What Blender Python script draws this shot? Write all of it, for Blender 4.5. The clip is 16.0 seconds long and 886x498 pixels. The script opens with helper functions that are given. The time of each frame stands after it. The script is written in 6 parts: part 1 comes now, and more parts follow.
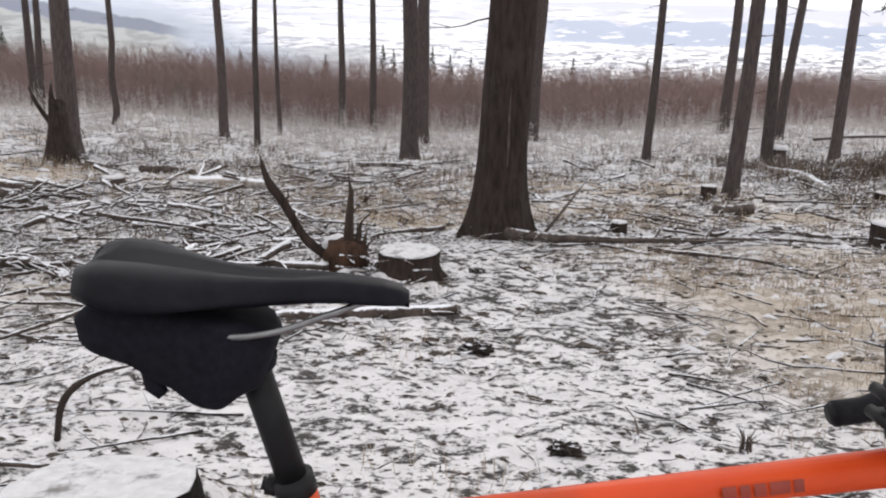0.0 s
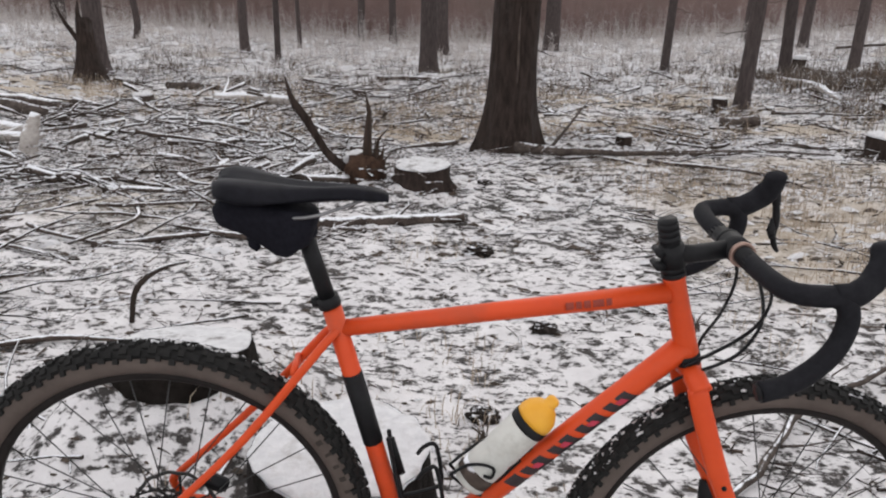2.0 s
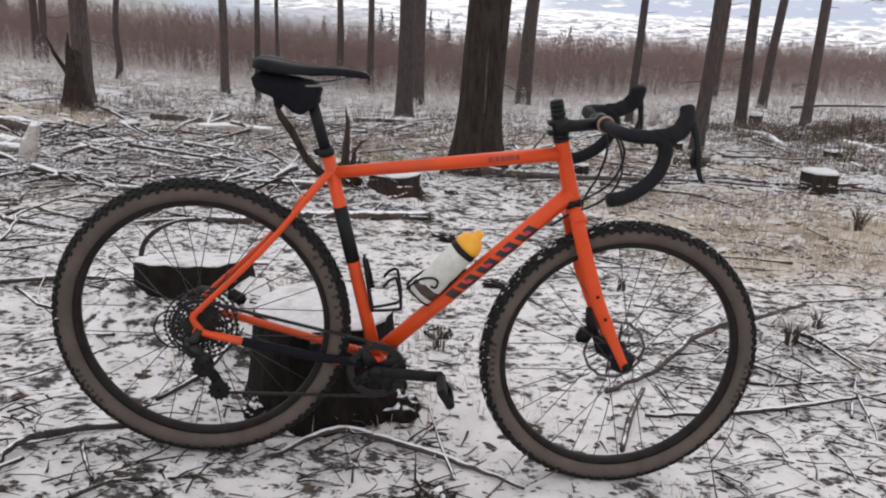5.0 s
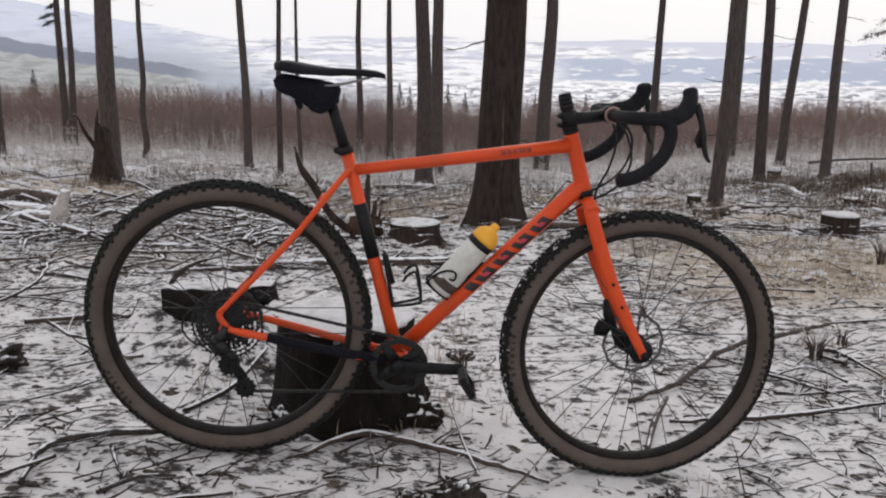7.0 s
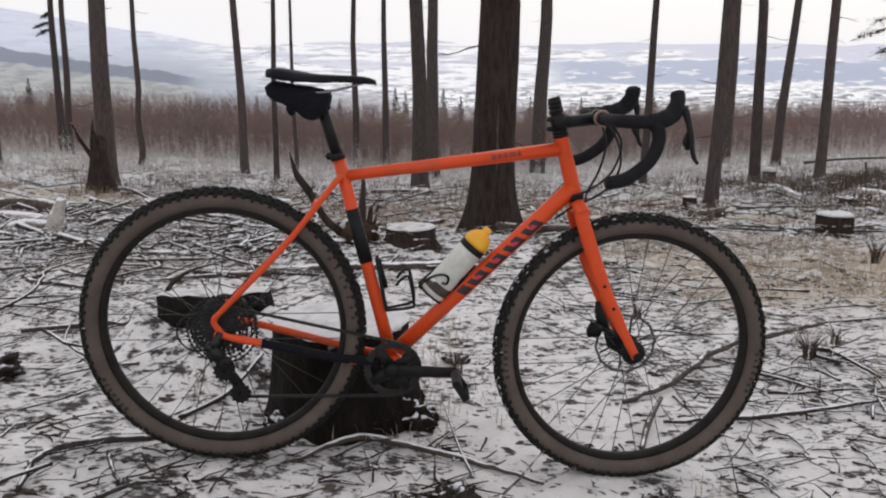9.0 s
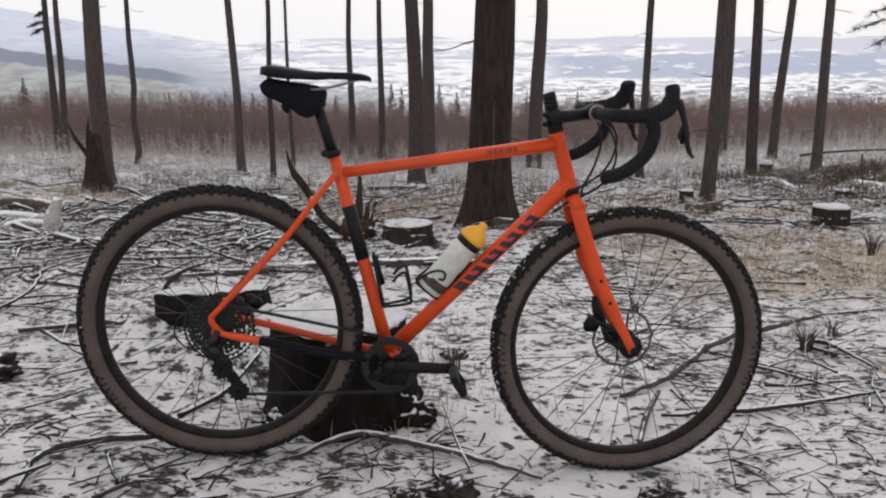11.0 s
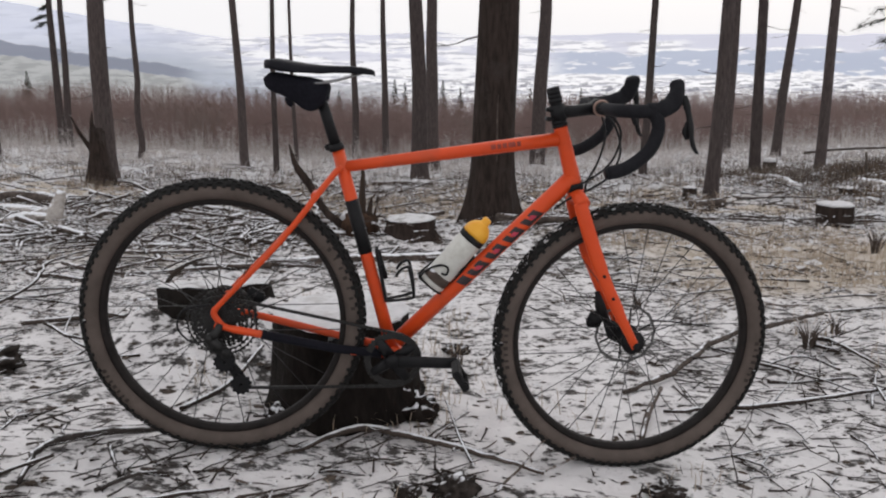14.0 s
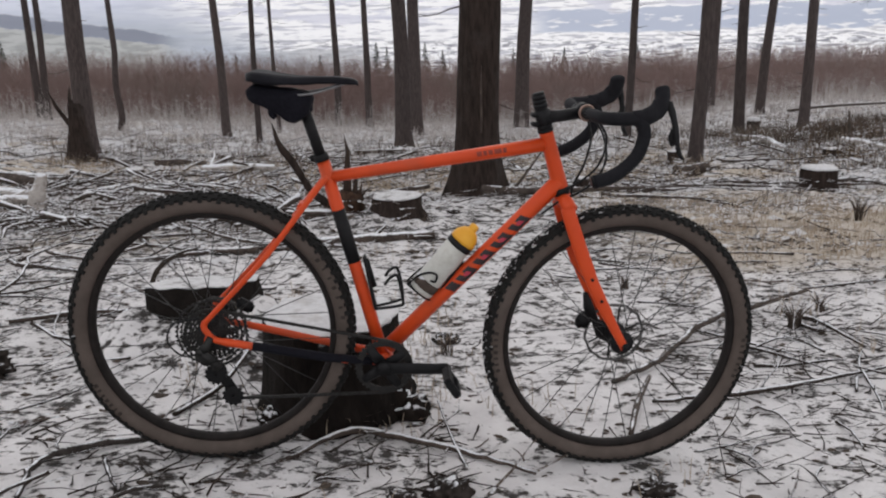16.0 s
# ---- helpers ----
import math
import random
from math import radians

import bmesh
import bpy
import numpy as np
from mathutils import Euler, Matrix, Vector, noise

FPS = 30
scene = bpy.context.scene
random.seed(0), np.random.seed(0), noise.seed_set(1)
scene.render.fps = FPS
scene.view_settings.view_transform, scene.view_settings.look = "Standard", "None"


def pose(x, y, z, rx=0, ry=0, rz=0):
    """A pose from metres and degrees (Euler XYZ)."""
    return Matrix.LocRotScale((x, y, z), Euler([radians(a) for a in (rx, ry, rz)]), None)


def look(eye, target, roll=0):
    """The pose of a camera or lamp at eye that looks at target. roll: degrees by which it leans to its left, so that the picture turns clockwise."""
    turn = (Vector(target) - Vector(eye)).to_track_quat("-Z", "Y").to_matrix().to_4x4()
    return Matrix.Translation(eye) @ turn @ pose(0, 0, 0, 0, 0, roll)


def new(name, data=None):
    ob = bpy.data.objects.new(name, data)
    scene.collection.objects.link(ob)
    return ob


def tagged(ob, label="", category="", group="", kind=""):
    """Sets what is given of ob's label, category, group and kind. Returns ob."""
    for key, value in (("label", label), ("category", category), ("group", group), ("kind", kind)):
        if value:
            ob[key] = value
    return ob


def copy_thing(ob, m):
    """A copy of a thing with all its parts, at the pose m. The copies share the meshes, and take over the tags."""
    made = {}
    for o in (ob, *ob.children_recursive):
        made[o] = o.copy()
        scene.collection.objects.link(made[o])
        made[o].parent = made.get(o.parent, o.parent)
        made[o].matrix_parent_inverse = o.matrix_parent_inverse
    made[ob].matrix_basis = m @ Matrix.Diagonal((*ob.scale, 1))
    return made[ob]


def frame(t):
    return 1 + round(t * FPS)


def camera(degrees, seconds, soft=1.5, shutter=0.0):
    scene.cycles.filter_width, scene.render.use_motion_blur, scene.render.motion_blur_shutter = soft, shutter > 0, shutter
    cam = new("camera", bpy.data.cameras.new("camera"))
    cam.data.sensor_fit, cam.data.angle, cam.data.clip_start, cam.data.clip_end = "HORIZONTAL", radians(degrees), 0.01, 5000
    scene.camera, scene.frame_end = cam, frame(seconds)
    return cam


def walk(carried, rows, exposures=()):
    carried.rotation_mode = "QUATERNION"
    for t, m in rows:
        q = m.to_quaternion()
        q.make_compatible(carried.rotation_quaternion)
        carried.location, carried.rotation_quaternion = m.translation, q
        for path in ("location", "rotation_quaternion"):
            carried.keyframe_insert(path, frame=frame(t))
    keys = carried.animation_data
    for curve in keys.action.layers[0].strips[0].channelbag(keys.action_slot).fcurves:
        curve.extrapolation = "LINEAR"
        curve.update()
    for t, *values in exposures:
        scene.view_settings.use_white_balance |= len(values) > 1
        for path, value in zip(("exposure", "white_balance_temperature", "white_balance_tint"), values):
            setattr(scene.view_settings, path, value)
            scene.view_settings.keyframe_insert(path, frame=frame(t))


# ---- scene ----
cam = camera(56.7, 16.0, soft=2.1)
PATH = [
    (0, (0.4243, -0.6632, 1.2379), (0.4498, 1.2650, 0.7074), 1.51),
    (0.5, (0.4028, -0.7497, 1.3510), (0.4477, 1.1905, 0.8673), 0.35),
    (1, (0.4612, -0.9175, 1.3653), (0.4268, 1.0129, 0.8433), 0.97),
    (1.5, (0.5035, -1.0227, 1.4225), (0.4590, 0.8714, 0.7820), -0.02),
    (2, (0.5073, -1.2227, 1.4093), (0.4827, 0.6375, 0.6751), 0.77),
    (2.5, (0.5273, -1.3779, 1.4542), (0.6040, 0.4379, 0.6192), 1.52),
    (3, (0.5905, -1.5449, 1.4596), (0.5889, 0.3041, 0.6972), 0.90),
    (3.2, (0.6032, -1.5917, 1.4707), (0.6204, 0.2369, 0.6607), 1.20),
    (5.3, (0.5517, -1.9960, 1.1449), (0.5886, -0.0584, 0.6508), 2.84),
    (5.5, (0.5545, -2.0227, 1.0968), (0.5607, -0.0704, 0.6627), 1.79),
    (6, (0.5705, -2.0584, 1.0536), (0.5553, -0.1112, 0.5974), 0.12),
    (6.5, (0.5736, -2.0549, 1.0465), (0.5737, -0.1089, 0.5846), 0.25),
    (7, (0.5732, -2.0592, 1.0466), (0.5531, -0.1086, 0.6050), 0.74),
    (7.5, (0.5788, -2.0641, 1.0482), (0.5562, -0.1112, 0.6172), 1.13),
    (8, (0.5810, -2.0691, 1.0493), (0.5599, -0.1149, 0.6243), 1.39),
    (8.5, (0.5827, -2.0737, 1.0504), (0.5449, -0.1221, 0.6145), -0.15),
    (9, (0.5868, -2.0749, 1.0496), (0.5727, -0.1220, 0.6182), 0.09),
    (11.5, (0.5904, -2.0785, 1.0510), (0.5780, -0.1280, 0.6087), -0.58),
    (12, (0.5916, -2.0806, 1.0520), (0.5676, -0.1280, 0.6199), -0.64),
    (12.5, (0.5902, -2.0778, 1.0497), (0.5599, -0.1272, 0.6090), -0.60),
    (13, (0.5903, -2.0760, 1.0485), (0.5719, -0.1276, 0.5975), -0.39),
    (13.5, (0.5896, -2.0769, 1.0478), (0.5845, -0.1268, 0.6041), 0.36),
    (14, (0.5883, -2.0752, 1.0467), (0.5738, -0.1268, 0.5957), -0.12),
    (14.5, (0.5880, -2.0764, 1.0465), (0.5596, -0.1280, 0.5962), -0.31),
    (15, (0.5890, -2.0747, 1.0475), (0.5642, -0.1258, 0.5989), -0.25),
    (15.5, (0.5931, -2.0753, 1.0516), (0.6153, -0.1295, 0.5895), -0.32),
    (16, (0.5857, -2.0481, 1.1577), (0.6028, -0.1220, 0.6190), -1.30),
]
walk(cam, [(t, look(eye, target, roll)) for t, eye, target, roll in PATH],
     exposures=[(0, -0.28), (1.5, -0.38), (3.2, -0.40), (5.3, -0.44), (5.6, -0.53), (6.2, -0.70), (15, -0.71), (16, -0.80)])

# ---- world and light: overcast winter noon ----
world = bpy.data.worlds.new("overcast_sky")
scene.world = world
world.use_nodes = True
wn, wl = world.node_tree.nodes, world.node_tree.links
sky = wn.new("ShaderNodeTexSky")
sky.sky_type, sky.sun_disc = "NISHITA", False
sky.sun_elevation, sky.sun_rotation = radians(28), radians(20)
sky.air_density, sky.dust_density, sky.ozone_density = 1.0, 6.0, 1.0
cloud = wn.new("ShaderNodeMix")
cloud.data_type = "RGBA"
cloud.inputs["Factor"].default_value = 0.93
cloud.inputs["B"].default_value = (15.4, 15.25, 15.6, 1)
wl.new(sky.outputs["Color"], cloud.inputs["A"])
bg = next(n for n in wn if n.type == "BACKGROUND")
bg.inputs["Strength"].default_value = 0.105
wl.new(cloud.outputs["Result"], bg.inputs["Color"])
sun = new("sun", bpy.data.lights.new("sun", "SUN"))
sun.data.energy, sun.data.angle, sun.data.color = 0.6, radians(25), (1.0, 0.97, 0.93)
sun.matrix_world = look((9, 25, 14), (0, 0, 0))


# ---- materials ----
def nodes_of(name):
    m = bpy.data.materials.new(name)
    m.use_nodes = True
    nt = m.node_tree
    return m, nt, nt.nodes["Principled BSDF"]


def noise_node(nt, scale, detail=4.0, rough=0.6, stretch=None, coords="Object", seed=0.0):
    tc = nt.nodes.new("ShaderNodeTexCoord")
    mp = nt.nodes.new("ShaderNodeMapping")
    mp.inputs["Scale"].default_value = stretch or (1, 1, 1)
    mp.inputs["Location"].default_value = (seed, seed * 1.7, seed * 0.6)
    n = nt.nodes.new("ShaderNodeTexNoise")
    n.inputs["Scale"].default_value, n.inputs["Detail"].default_value, n.inputs["Roughness"].default_value = scale, detail, rough
    nt.links.new(tc.outputs[coords], mp.inputs["Vector"])
    nt.links.new(mp.outputs["Vector"], n.inputs["Vector"])
    return n.outputs["Fac"]


def ramp(nt, value, stops):
    r = nt.nodes.new("ShaderNodeValToRGB")
    r.color_ramp.elements[0].position, r.color_ramp.elements[0].color = stops[0][0], (*stops[0][1], 1)
    r.color_ramp.elements[1].position, r.color_ramp.elements[1].color = stops[-1][0], (*stops[-1][1], 1)
    for p, c in stops[1:-1]:
        r.color_ramp.elements.new(p).color = (*c, 1)
    nt.links.new(value, r.inputs["Fac"])
    return r.outputs["Color"]


def mixc(nt, fac, a, b):
    m = nt.nodes.new("ShaderNodeMix")
    m.data_type = "RGBA"
    for key, v in (("Factor", fac), ("A", a), ("B", b)):
        if isinstance(v, (int, float)):
            m.inputs[key].default_value = v
        elif isinstance(v, tuple):
            m.inputs[key].default_value = (*v, 1)
        else:
            nt.links.new(v, m.inputs[key])
    return m.outputs["Result"]


def calc(nt, op, a, b=0.0, c=0.0):
    m = nt.nodes.new("ShaderNodeMath")
    m.operation = op
    for i, v in enumerate((a, b, c)):
        if isinstance(v, (int, float)):
            m.inputs[i].default_value = v
        else:
            nt.links.new(v, m.inputs[i])
    return m.outputs[0]


def step(nt, v, lo, hi):
    m = nt.nodes.new("ShaderNodeMapRange")
    m.interpolation_type = "SMOOTHSTEP"
    m.inputs["From Min"].default_value, m.inputs["From Max"].default_value = lo, hi
    nt.links.new(v, m.inputs["Value"])
    return m.outputs["Result"]


def bump(nt, bsdf, height, strength=0.4, dist=0.01):
    b = nt.nodes.new("ShaderNodeBump")
    b.inputs["Strength"].default_value, b.inputs["Distance"].default_value = strength, dist
    nt.links.new(height, b.inputs["Height"])
    nt.links.new(b.outputs["Normal"], bsdf.inputs["Normal"])


def up_normal(nt):
    g = nt.nodes.new("ShaderNodeNewGeometry")
    s = nt.nodes.new("ShaderNodeSeparateXYZ")
    nt.links.new(g.outputs["Normal"], s.inputs["Vector"])
    return s.outputs["Z"]


def surface(name, dark, light, scale=20, rough=0.6, metal=0.0, relief=0.2, dist=0.003, stretch=None, snow=None, detail=5.0, dirt=None, vary=0.0, gloss=0.5):
    """A mottled surface; snow: the upward slope past which snow lies on it; dirt: a colour splashed over it in patches."""
    m, nt, b = nodes_of(name)
    n = noise_node(nt, scale, detail, 0.65, stretch)
    col = ramp(nt, n, [(0.3, dark), (0.7, light)])
    if dirt:
        n2 = noise_node(nt, scale * 0.35, 6, 0.7, seed=3.1)
        col = mixc(nt, calc(nt, "MULTIPLY", step(nt, n2, 0.5, 0.68), dirt[1]), col, dirt[0])
    if vary:
        oi = nt.nodes.new("ShaderNodeObjectInfo")
        f = calc(nt, "MULTIPLY_ADD", oi.outputs["Random"], vary, 1 - vary / 2)
        hs = nt.nodes.new("ShaderNodeHueSaturation")
        nt.links.new(f, hs.inputs["Value"])
        nt.links.new(col, hs.inputs["Color"])
        col = hs.outputs["Color"]
    r = rough
    if snow is not None:
        n3 = noise_node(nt, 23, 4, 0.7, seed=7.7, coords="Object")
        k = step(nt, calc(nt, "MULTIPLY_ADD", n3, 0.9, calc(nt, "ADD", up_normal(nt), -0.45)), snow, snow + 0.16)
        col = mixc(nt, k, col, (0.78, 0.79, 0.82))
    nt.links.new(col, b.inputs["Base Color"])
    b.inputs["Roughness"].default_value, b.inputs["Metallic"].default_value = r, metal
    b.inputs["Specular IOR Level"].default_value = gloss
    if relief:
        bump(nt, b, n, relief, dist)
    return m


M_ORANGE = surface("orange_paint", (0.58, 0.056, 0.010), (0.66, 0.076, 0.015), 9, 0.42, gloss=0.3, relief=0.02, dirt=((0.25, 0.06, 0.03), 0.35))
M_BLACK = surface("black_alloy", (0.005, 0.005, 0.006), (0.011, 0.011, 0.012), 40, 0.5, relief=0.05, gloss=0.2)
M_TAPE = surface("black_bar_tape", (0.007, 0.007, 0.009), (0.013, 0.013, 0.016), 90, 0.75, gloss=0.16, relief=0.3, dist=0.001)
M_SADDLE = surface("black_saddle_cover", (0.004, 0.004, 0.006), (0.009, 0.009, 0.013), 60, 0.45, relief=0.15, dist=0.001, gloss=0.11)
M_NYLON = surface("black_nylon", (0.004, 0.004, 0.007), (0.010, 0.010, 0.015), 120, 0.85, relief=0.4, dist=0.001, gloss=0.15)
M_RUBBER = surface("black_tread_rubber", (0.010, 0.010, 0.010), (0.022, 0.021, 0.020), 60, 0.85, relief=0.3, dist=0.001, snow=1.02, gloss=0.2)
M_TAN = surface("tan_sidewall", (0.078, 0.062, 0.054), (0.118, 0.094, 0.082), 14, 0.75, relief=0.2, dist=0.001, dirt=((0.075, 0.058, 0.050), 0.7), gloss=0.2)
M_STEEL = surface("steel", (0.15, 0.15, 0.155), (0.24, 0.24, 0.245), 50, 0.35, metal=0.9, relief=0.03)
M_DARKSTEEL = surface("dark_drivetrain_steel", (0.006, 0.006, 0.006), (0.020, 0.019, 0.018), 70, 0.55, metal=0.3, relief=0.1, dist=0.001)
M_SPOKE = surface("dark_spoke", (0.03, 0.03, 0.03), (0.05, 0.05, 0.05), 50, 0.4, metal=0.6, relief=0)
M_GREYMETAL = surface("grey_alloy", (0.10, 0.10, 0.105), (0.19, 0.19, 0.195), 60, 0.4, metal=0.7, relief=0.05)
M_ROTOR = surface("worn_rotor_steel", (0.06, 0.06, 0.06), (0.14, 0.138, 0.135), 90, 0.45, metal=0.6, relief=0.1)
M_RIM = surface("dull_black_rim", (0.010, 0.0085, 0.008), (0.022, 0.018, 0.017), 30, 0.6, relief=0.05, gloss=0.15)
M_MARK = surface("brown_sidewall_print", (0.035, 0.028, 0.024), (0.055, 0.044, 0.038), 60, 0.8, relief=0, gloss=0.2)
M_COPPER = surface("copper_ring", (0.26, 0.165, 0.13), (0.36, 0.25, 0.21), 50, 0.35, metal=0.6, relief=0.02)
M_BOTTLE = surface("white_bottle", (0.50, 0.50, 0.47), (0.62, 0.62, 0.58), 12, 0.45, relief=0.05, dirt=((0.28, 0.26, 0.22), 0.6))
M_YELLOW = surface("yellow_cap", (0.72, 0.33, 0.015), (0.80, 0.40, 0.03), 20, 0.45, relief=0.05)
M_LETTER = surface("dark_lettering", (0.014, 0.009, 0.010), (0.030, 0.013, 0.015), 30, 0.4, relief=0)
M_PINK = surface("crimson_lettering", (0.42, 0.025, 0.06), (0.52, 0.04, 0.08), 30, 0.4, relief=0)
M_WORD = surface("faded_brown_lettering", (0.20, 0.022, 0.010), (0.28, 0.032, 0.013), 40, 0.4, relief=0)
M_SNOW = surface("snow", (0.55, 0.545, 0.56), (0.70, 0.693, 0.702), 30, 0.75, relief=0.6, dist=0.012, dirt=((0.34, 0.31, 0.29), 0.45), gloss=0.2)
M_BARK = surface("spruce_bark", (0.040, 0.033, 0.032), (0.108, 0.086, 0.082), 11, 0.9, relief=0.9, dist=0.02, stretch=(2.4, 2.4, 0.45), detail=8, dirt=((0.074, 0.064, 0.060), 0.5), vary=0.35, gloss=0.12)
M_BIGBARK = surface("brown_spruce_bark", (0.016, 0.012, 0.010), (0.052, 0.038, 0.033), 9, 0.9, relief=0.65, dist=0.02, stretch=(2.4, 2.4, 0.45), detail=8, dirt=((0.062, 0.054, 0.050), 0.35), gloss=0.1)
M_CLOD = surface("earthy_litter", (0.013, 0.011, 0.010), (0.055, 0.046, 0.041), 30, 0.95, relief=0.8, dist=0.01, snow=0.92, gloss=0.05)
M_STUMPBARK = surface("wet_dark_bark", (0.006, 0.005, 0.0045), (0.020, 0.016, 0.014), 14, 0.85, relief=0.9, dist=0.02, stretch=(2, 2, 0.6), snow=0.98, gloss=0.08)
M_CUT = surface("cut_wood", (0.22, 0.16, 0.11), (0.40, 0.31, 0.23), 18, 0.8, relief=0.3, snow=0.62)
M_LOG = surface("weathered_log", (0.032, 0.025, 0.022), (0.105, 0.082, 0.070), 14, 0.9, relief=0.7, dist=0.01, snow=0.74, gloss=0.1)
M_GREYSTICK = surface("grey_dead_stick", (0.040, 0.032, 0.028), (0.12, 0.098, 0.086), 14, 0.9, relief=0.6, dist=0.006, snow=0.90, gloss=0.1)
M_ROOTSNOW = surface("snow_flecked_root", (0.008, 0.006, 0.005), (0.028, 0.022, 0.019), 18, 0.9, relief=0.9, dist=0.012, snow=0.76, gloss=0.08)
M_BRUSH = surface("dark_brush_stems", (0.050, 0.041, 0.036), (0.14, 0.115, 0.098), 4, 0.9, relief=0, gloss=0.1)
M_OLDSNOW = surface("littered_snow", (0.52, 0.515, 0.525), (0.70, 0.695, 0.70), 24, 0.8, relief=0.6, dist=0.010, dirt=((0.10, 0.085, 0.075), 0.75), gloss=0.15)
M_OLDBARK = surface("old_wet_bark", (0.007, 0.006, 0.005), (0.024, 0.020, 0.018), 16, 0.9, relief=0.9, dist=0.015, snow=0.97, gloss=0.06)
M_PALE = surface("barkless_pale_log", (0.27, 0.24, 0.22), (0.55, 0.515, 0.485), 12, 0.85, relief=0.5, dist=0.008, snow=0.46, gloss=0.2)
M_ROOT = surface("brown_split_wood", (0.014, 0.010, 0.008), (0.060, 0.034, 0.021), 12, 0.9, relief=0.8, dist=0.012, stretch=(2, 2, 0.5), snow=1.02)
M_TORN = surface("orange_brown_torn_wood", (0.020, 0.013, 0.010), (0.078, 0.044, 0.029), 10, 0.9, relief=0.9, dist=0.015, stretch=(2, 2, 0.6), dirt=((0.035, 0.025, 0.020), 0.5), gloss=0.1)
M_SNOWSTICK = surface("snow_covered_stick", (0.035, 0.028, 0.025), (0.12, 0.098, 0.086), 14, 0.9, relief=0.7, dist=0.010, snow=0.42, gloss=0.1)
M_NEARSTICK = surface("damp_dead_branch", (0.020, 0.017, 0.016), (0.075, 0.064, 0.058), 26, 0.9, relief=0.8, dist=0.006, snow=0.86, gloss=0.1)
M_TWIG = surface("dead_twigs", (0.045, 0.036, 0.031), (0.15, 0.118, 0.10), 7, 0.9, relief=0.2, snow=0.44, gloss=0.1)
M_DRYTWIG = surface("dark_dry_twig", (0.022, 0.017, 0.015), (0.06, 0.047, 0.04), 9, 0.9, relief=0.2, snow=0.72, gloss=0.1)
M_LITTER = surface("needle_litter", (0.028, 0.022, 0.018), (0.10, 0.075, 0.058), 5, 0.95, relief=0.2)
M_GRASS = surface("dry_grass", (0.26, 0.200, 0.145), (0.50, 0.415, 0.325), 3, 0.9, relief=0)
M_HEATH = surface("brown_heath_stems", (0.062, 0.043, 0.031), (0.175, 0.130, 0.098), 4, 0.9, relief=0, gloss=0.1)
M_FROST = surface("frosted_grass", (0.34, 0.305, 0.285), (0.62, 0.585, 0.57), 2, 0.9, relief=0)
M_SCRUB = surface("red_brown_stems", (0.180, 0.120, 0.108), (0.285, 0.205, 0.188), 0.6, 0.9, relief=0, dirt=((0.215, 0.195, 0.17), 0.7))
M_NEEDLE = surface("dark_needles", (0.020, 0.026, 0.020), (0.05, 0.06, 0.045), 6, 0.9, relief=0)


